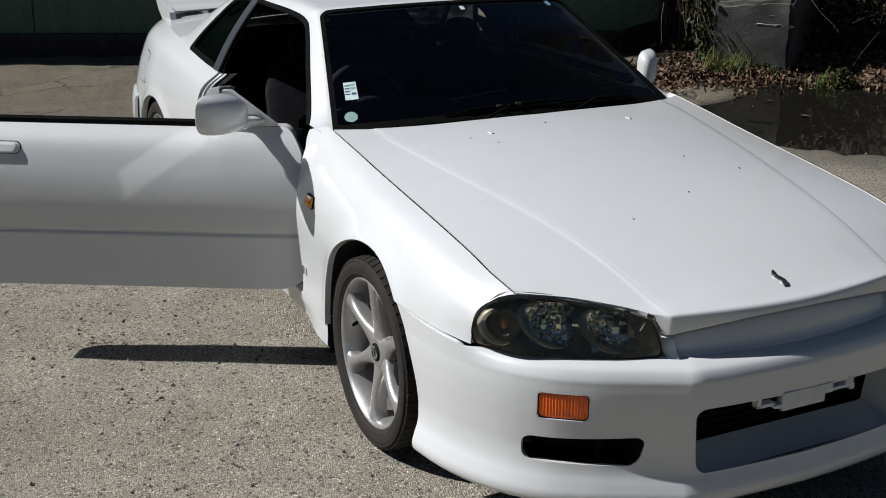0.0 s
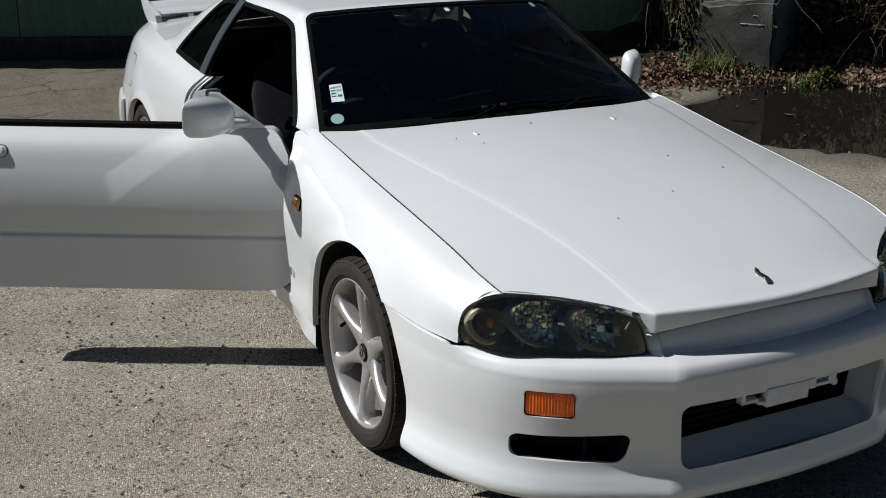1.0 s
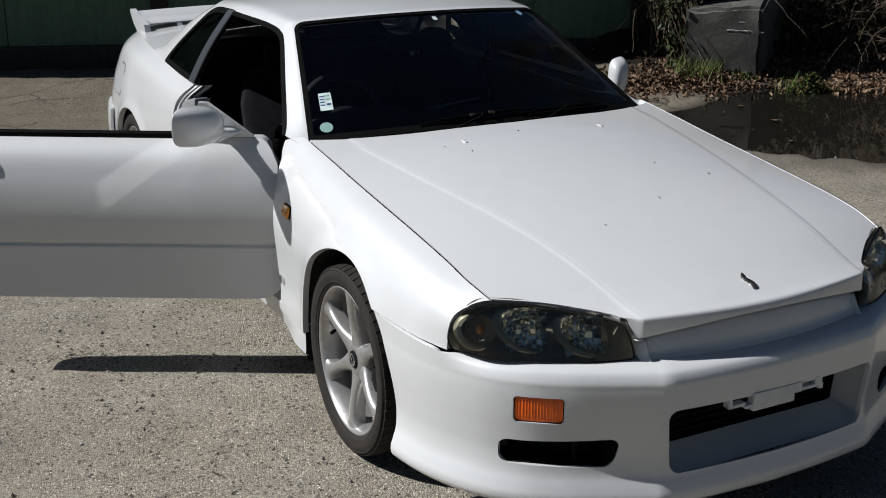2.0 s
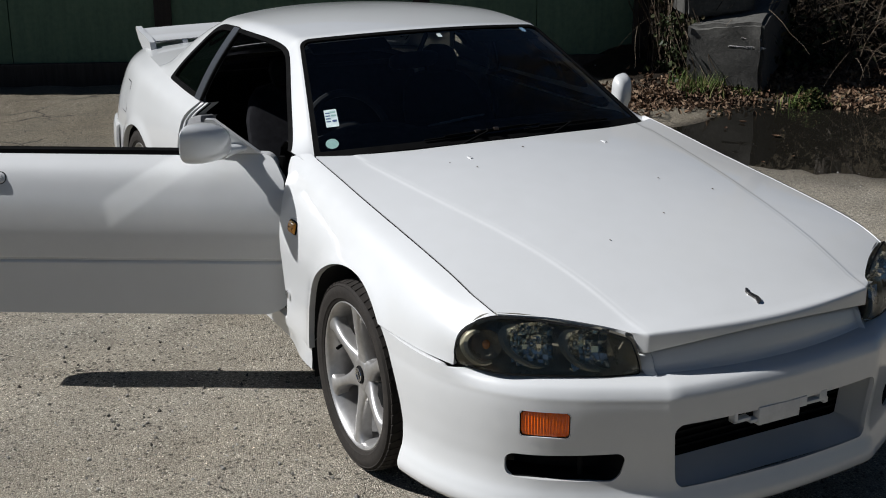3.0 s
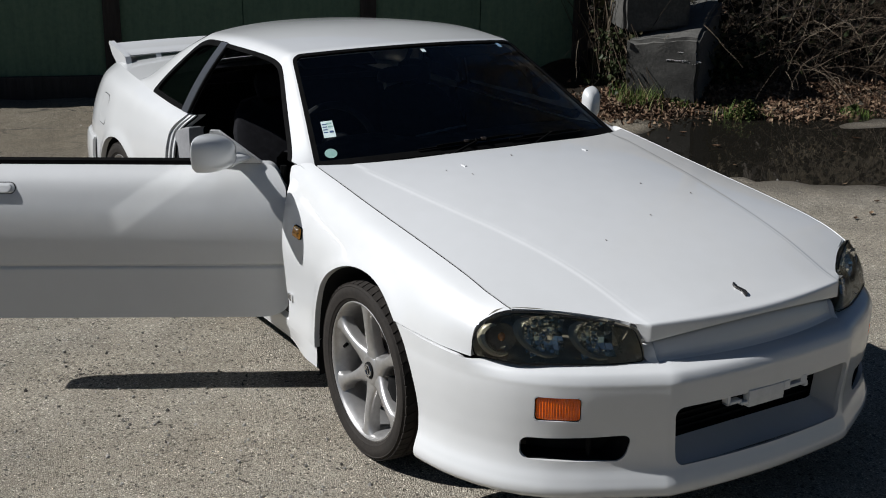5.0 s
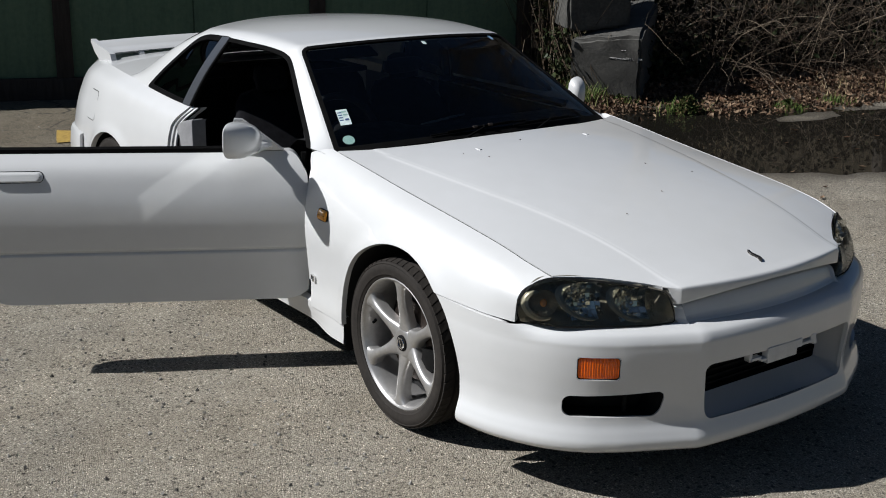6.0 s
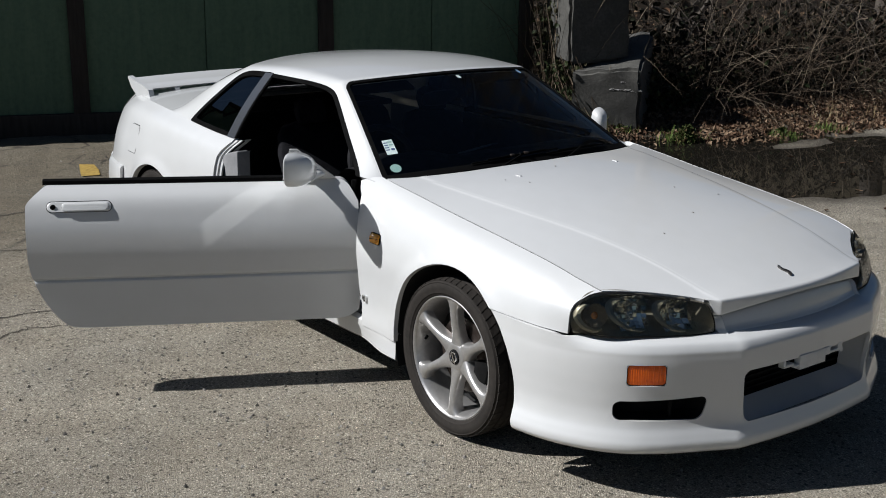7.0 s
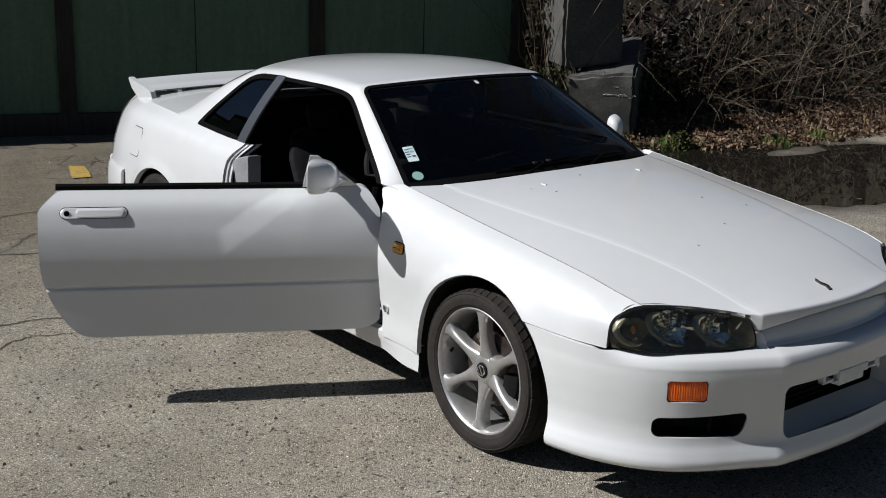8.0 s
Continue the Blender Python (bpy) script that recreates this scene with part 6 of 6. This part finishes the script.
tagged(part("leaf_litter", joined(*bits), DEADLEAF, weld=False, smooth=False), "brown dead leaves lying along the foot of the bank", "leaves", kind="stuff")


def cane(p, way, length, droop, r, wander=0.25, n=9, sides=4):
    pts, d = [Vector(p)], Vector(way).normalized()
    for i in range(n):
        d = (d + Vector((random.gauss(0, wander), random.gauss(0, wander), random.gauss(0, wander) - droop)) * (1 / n) * 2).normalized()
        pts.append(pts[-1] + d * length / n)
    return tube(pts, [r * (1 - 0.75 * i / n) for i in range(n + 1)], sides), pts


random.seed(23)
canes, ends = [], []
for _ in range(1250):
    y = random.uniform(4.9, 10.5)
    b = abs(random.gauss(0.5, 0.55)) + 0.05
    x = -4.70 - b + 0.15 * (y - 5.0)
    if (y < 5.4 and b < 0.9) or (y < 6.0 and b < 0.55):
        continue
    g, pts = cane((x, y, ground_z(x, y) - 0.03), (random.gauss(0.25, 0.5), random.gauss(-0.1, 0.6), random.uniform(0.5, 1.3)), random.uniform(0.6, 1.9), random.uniform(0.2, 0.9), random.uniform(0.0018, 0.0052), 0.38)
    canes.append(g)
    ends += pts[3:]
for _ in range(420):
    p = random.choice(ends)
    g, pts = cane(p, (random.gauss(0, 1), random.gauss(0, 1), random.gauss(-0.2, 0.7)), random.uniform(0.2, 0.7), 0.5, random.uniform(0.002, 0.004), 0.5, 6, 3)
    canes.append(g)
tagged(part("bramble_thicket", joined(*canes), TWIG, weld=False), "tangle of dry bare bramble canes on the bank", "bramble", kind="stuff")

random.seed(31)
boughs = []
for p, way, length, r, droop in (((-6.2, 6.2, 2.6), (0.5, 1.0, -0.55), 3.6, 0.035, 0.10), ((-5.9, 6.4, 2.1), (0.45, 1.0, -0.45), 3.2, 0.025, 0.16), ((-6.4, 5.6, 0.4), (0.1, -0.05, 1.0), 2.8, 0.05, 0.0),
                                 ((-6.1, 5.3, 0.35), (-0.05, 0.15, 1.0), 2.8, 0.06, 0.0), ((-5.9, 6.9, 0.45), (0.2, 0.6, 0.9), 2.8, 0.03, 0.05), ((-5.5, 6.1, 1.05), (0.35, 0.9, -0.28), 1.5, 0.016, 0.35), ((-6.6, 7.6, 0.6), (0.1, 0.2, 1.0), 3.0, 0.045, 0.0)):
    g, pts = cane(p, way, length, droop, r, 0.18, 14, 7)
    boughs.append(g)
    for q in pts[3:]:
        for _ in range(5):
            gg, more = cane(q, (random.gauss(0.2, 0.7), random.gauss(0.1, 0.8), random.gauss(-0.1, 0.7)), random.uniform(0.3, 1.1), 0.3, random.uniform(0.003, 0.008), 0.35, 7, 3)
            boughs.append(gg)
tagged(part("bare_shrub", joined(*boughs), BARK, weld=False), "leafless grey shrub branches hanging over the bank", "shrub", kind="stuff")

random.seed(37)


def bare_tree(x, y, tall):
    """A leafless tree whose limbs lean out over the yard."""
    z = ground_z(x, y) - 0.1
    tree = thing("tree", "tall leafless grey tree leaning over the yard", "tree", (0, 0, 0))
    trunk, spine = cane((x, y, z), (0.10, -0.02, 1.0), tall, -0.02, 0.16, 0.10, 16, 10)
    part("trunk", trunk, BARK, tree)
    twigs = []
    for q in spine[6:]:
        for _ in range(3):
            limb, pts = cane(q, (random.uniform(0.2, 1.0), random.gauss(-0.1, 0.7), random.uniform(0.1, 0.9)), random.uniform(2.0, 4.2), 0.10, random.uniform(0.02, 0.05), 0.22, 12, 6)
            part("limb", limb, BARK, tree)
            for p in pts[3:]:
                for _ in range(3):
                    g, more = cane(p, (random.gauss(0.3, 0.7), random.gauss(0, 0.8), random.gauss(0.1, 0.6)), random.uniform(0.5, 1.5), 0.25, random.uniform(0.005, 0.012), 0.35, 7, 3)
                    twigs.append(g)
    tagged(part("twigs", joined(*twigs), BARK, tree, weld=False), kind="stuff")


bare_tree(-6.6, 7.9, 8.5), bare_tree(-5.6, 10.5, 9.0)

random.seed(71)
# near-black leaves that put the thicket's deep shade into their colour
SHADE_LEAF = leaf_material("near_black_shade_leaf", [(0.007, 0.0065, 0.005), (0.014, 0.011, 0.008), (0.010, 0.013, 0.006), (0.028, 0.020, 0.013)], 0.8)
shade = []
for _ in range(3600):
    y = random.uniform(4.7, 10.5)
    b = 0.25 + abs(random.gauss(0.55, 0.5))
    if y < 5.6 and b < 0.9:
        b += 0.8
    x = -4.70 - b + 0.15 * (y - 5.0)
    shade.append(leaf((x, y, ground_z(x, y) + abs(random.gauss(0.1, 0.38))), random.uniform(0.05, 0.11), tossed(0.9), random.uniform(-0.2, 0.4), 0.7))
random.seed(41)
ivy = []
# ivy up the wall's end and over the lower block's corner
for _ in range(620):
    t = random.random()
    base = Vector((-5.30, 4.52, 0)) if random.random() < 0.75 else Vector((-4.98, 4.42, 0))
    z = random.uniform(0.05, 1.9) if base.x < -5.2 else random.uniform(0.05, 0.62)
    c = base + Vector((random.gauss(0, 0.11), random.gauss(0, 0.11), z))
    ivy.append(leaf(c, random.uniform(0.035, 0.075), tossed(1.0), random.uniform(-0.2, 0.4), 0.8))
for _ in range(520):
    y = random.uniform(5.0, 9.5)
    b = abs(random.gauss(0.35, 0.4))
    x = -4.70 - b + 0.15 * (y - 5.0)
    if random.random() < 0.5:
        x, y = -4.85 + random.gauss(0, 0.15), 5.75 + random.gauss(0, 0.25)
    ivy.append(leaf((x, y, ground_z(x, y) + abs(random.gauss(0.12, 0.2))), random.uniform(0.04, 0.085), tossed(0.7), random.uniform(-0.2, 0.4), 0.7))
tagged(part("shade_leaves", joined(*shade), SHADE_LEAF, weld=False, smooth=False), "near-black leaves standing for deep shade in the thicket", "leaves", kind="stuff")
tagged(part("ivy", joined(*ivy), IVY, weld=False, smooth=False), "dark ivy leaves climbing beside the wall and blocks", "ivy", kind="stuff")
vines = []
for _ in range(60):
    g, pts = cane((-5.28 + random.gauss(0, 0.10), 4.52 + random.gauss(0, 0.10), random.uniform(0, 0.4)), (random.gauss(0, 0.2), random.gauss(0, 0.2), 1), random.uniform(0.8, 2.0), 0.1, random.uniform(0.003, 0.007), 0.3, 9, 4)
    vines.append(g)
for _ in range(26):
    g, pts = cane((-5.0 + random.gauss(0, 0.06), 4.42 + random.gauss(0, 0.06), random.uniform(0.5, 0.75)), (0.35, 0.12, -0.8), random.uniform(0.5, 0.9), 0.05, random.uniform(0.003, 0.006), 0.22, 8, 4)
    vines.append(g)
tagged(part("vine_stems", joined(*vines), TWIG, weld=False), "thin brown vine stems beside the concrete blocks", "vine", kind="stuff")


def tuft(cx, cy, n, spread, tall, lean=0.4):
    out = []
    for _ in range(n):
        x, y = cx + random.gauss(0, spread), cy + random.gauss(0, spread)
        z = max(ground_z(x, y), -0.01)
        h, a, l = tall * random.uniform(0.5, 1.2), random.uniform(0, 6.283), random.uniform(0.1, lean)
        dx, dy, w = math.cos(a) * h * l, math.sin(a) * h * l, 0.004 + 0.003 * random.random()
        px, py = -math.sin(a) * w, math.cos(a) * w
        rows = [[(x + dx * t * t + px * (1 - t), y + dy * t * t + py * (1 - t), z + h * t), (x + dx * t * t - px * (1 - t), y + dy * t * t - py * (1 - t), z + h * t)] for t in (0, 0.4, 0.75, 0.99)]
        out.append(loft(rows, closed=False))
    return joined(*out)


random.seed(51)
tufts = [(-4.63, 4.34, 300, 0.11, 0.17), (-3.88, 4.82, 150, 0.08, 0.12), (-3.44, 5.76, 90, 0.07, 0.07), (-3.42, 6.39, 100, 0.07, 0.08), (-4.40, 4.66, 60, 0.05, 0.08)]
for cx, cy, n, sp, tall in tufts:
    tagged(part("grass_tuft", tuft(cx, cy, n, sp, tall, 0.9), GRASS, weld=False, smooth=False), "green weeds growing from the leaf litter", "grass", kind="stuff")
WEED = leaf_material("low_weed_leaf", [(0.022, 0.036, 0.010), (0.045, 0.065, 0.018), (0.075, 0.095, 0.03), (0.09, 0.05, 0.025)], 0.6)
for cx, cy, n, wide, tall in ((-3.80, 4.80, 420, 0.14, 0.13), (-3.52, 5.80, 130, 0.10, 0.06), (-4.45, 4.62, 120, 0.10, 0.06)):
    sprigs = []
    for _ in range(n):
        a, r = random.uniform(0, 6.283), abs(random.gauss(0, wide * 0.55))
        x, y = cx + r * math.cos(a) * 0.8, cy + r * math.sin(a) * 1.25
        h = tall * max(0.15, 1 - (r / wide) ** 2) * random.uniform(0.1, 1.1)
        sprigs.append(leaf((x, y, max(ground_z(x, y), -0.01) + 0.01 + h), random.uniform(0.018, 0.045), tossed(0.8), random.uniform(-0.2, 0.4), 0.55))
    tagged(part("weeds", joined(*sprigs), WEED, weld=False, smooth=False), "low leafy green weeds at the edge of the puddle", "weeds", kind="stuff")
straw = [tuft(-3.9, 7.2, 60, 0.25, 0.13, 0.9)]
for _ in range(40):
    x, y = random.uniform(-16, -8), random.uniform(6, 16)
    straw.append(tuft(x, y, 40, 0.6, 0.35, 0.8))
tagged(part("dry_grass", joined(*straw), STRAW, weld=False, smooth=False), "pale dry grass standing on the slope", "grass", kind="stuff")

# yellow paint mark, broken asphalt edge, loose stones
PAINTMARK = varied("worn_yellow_paint", (0.22, 0.14, 0.03), (0.42, 0.28, 0.06), 30, (0.7, 0.85))
ym = [(-5.80, -0.04), (-5.72, 0.05), (-5.50, 0.00), (-5.30, -0.07), (-5.34, -0.20), (-5.55, -0.13)]
tagged(part("paint_mark", ([(x, y, ground_z(x, y) + 0.008) for x, y in ym], [tuple(range(6))]), PAINTMARK, smooth=False), "worn yellow paint mark on the asphalt", "road marking", kind="structure")
random.seed(61)
stones = []
for _ in range(2600):
    x, y = random.uniform(-7.0, 2.6), random.uniform(-3.4, 4.5)
    if random.random() < 0.55:
        x, y = random.uniform(-1.8, 2.4), random.uniform(-3.2, -0.9)
    r = random.choice((0.003, 0.004, 0.005, 0.006, 0.009))
    c = Vector((x, y, ground_z(x, y) + r * 0.35))
    q = tossed(1.0).to_matrix()
    oct_ = [q @ Vector((sx * r * random.uniform(0.7, 1.3), sy * r * random.uniform(0.7, 1.2), sz * r * random.uniform(0.4, 0.8))) + c for sx, sy, sz in ((1, 0, 0), (0, 1, 0), (-1, 0, 0), (0, -1, 0), (0, 0, 1), (0, 0, -1))]
    stones.append((oct_, [(0, 1, 4), (1, 2, 4), (2, 3, 4), (3, 0, 4), (1, 0, 5), (2, 1, 5), (3, 2, 5), (0, 3, 5)]))
STONE = leaf_material("loose_stone", [(0.07, 0.065, 0.06), (0.16, 0.15, 0.135), (0.26, 0.25, 0.23), (0.40, 0.38, 0.35), (0.05, 0.045, 0.04)], 0.9)
tagged(part("loose_stones", joined(*stones), STONE, weld=False, smooth=False), "loose grit and small stones on the asphalt", "stones", kind="stuff")

# open cracks, an oily dark spot and painted pebble shadows on the asphalt
CRACK = varied("crack_fill_and_shadow", (0.035, 0.030, 0.024), (0.085, 0.072, 0.056), 40, (0.9, 0.95))
random.seed(77)


def crack(points, width):
    left, right = [], []
    n = (14 if len(points) > 2 else 5) * (len(points) - 1)
    for i in range(n + 1):
        x, y = curve_through(points, i * (len(points) - 1) / n)
        k = noise.noise(Vector((x * 9, y * 9, width * 100)))
        x, y = x + 0.030 * k + random.gauss(0, 0.006), y + random.gauss(0, 0.004)
        w = width * (0.35 + 0.9 * abs(noise.noise(Vector((x * 14, y * 14, 3.0)))) + 0.25 * random.random()) * min(1.0, 4 * i / n + 0.1, 4 * (n - i) / n + 0.1)
        left.append((x - w, y, ground_z(x - w, y) + 0.003))
        right.append((x + w, y, ground_z(x + w, y) + 0.003))
    return loft([left, right], closed=False)


lines = [([(-2.36, -2.20), (-2.347, -1.811), (-2.36, -1.64), (-2.306, -1.48), (-2.30, -1.25)], 0.008), ([(-2.01, -2.15), (-2.051, -1.909), (-2.12, -1.72), (-2.072, -1.52), (-2.10, -1.3)], 0.007),
         ([(-3.55, -2.2), (-3.584, -1.401), (-3.50, -1.1), (-3.56, -0.7)], 0.011), ([(-4.6, -1.9), (-4.45, -1.2), (-4.55, -0.5)], 0.012), ([(-2.36, -1.7), (-2.9, -1.75), (-3.56, -1.6)], 0.007)]
for _ in range(46):
    x, y, a = random.gauss(-1.165, 0.035), random.gauss(-1.44, 0.075), random.uniform(-0.5, 0.5)
    d = random.uniform(0.006, 0.02)
    lines.append(([(x, y), (x + d * math.sin(a), y + d * math.cos(a))], random.uniform(0.003, 0.007)))
# short dark dashes painted for the shadows of pebble clusters
for _ in range(150):
    x, y = random.uniform(-3.0, 1.6), random.uniform(-3.0, -0.95)
    lines.append(([(x, y), (x + random.gauss(0, 0.006), y + random.uniform(0.005, 0.014))], random.uniform(0.003, 0.008)))
tagged(part("asphalt_cracks_and_shadows", joined(*[crack(p, w) for p, w in lines]), CRACK, weld=False, smooth=False), "open dirt-filled cracks and painted pebble shadows on the asphalt", "crack", kind="structure")

# bits of leaf and dirt lying on the hood
random.seed(91)
specks = []
for x, u in ((-0.28, -0.36), (-0.20, -0.30), (-0.32, -0.05), (0.10, 0.22), (0.35, 0.05), (0.45, -0.22), (0.22, 0.35)):
    px, py, pz = hood_point(x, abs(u) / FRONT[4][0](x))
    specks.append(blob(x, u, pz + 0.0015, random.uniform(0.002, 0.006), random.uniform(0.0015, 0.003), 0.0012, 2, 6, 4))
tagged(part("dirt_specks", joined(*specks), varied("dry_leaf_crumbs", (0.02, 0.015, 0.008), (0.08, 0.06, 0.035), 50, (0.8, 0.9)), weld=False), "crumbs of dry leaf lying on the white hood", "dirt", kind="stuff")
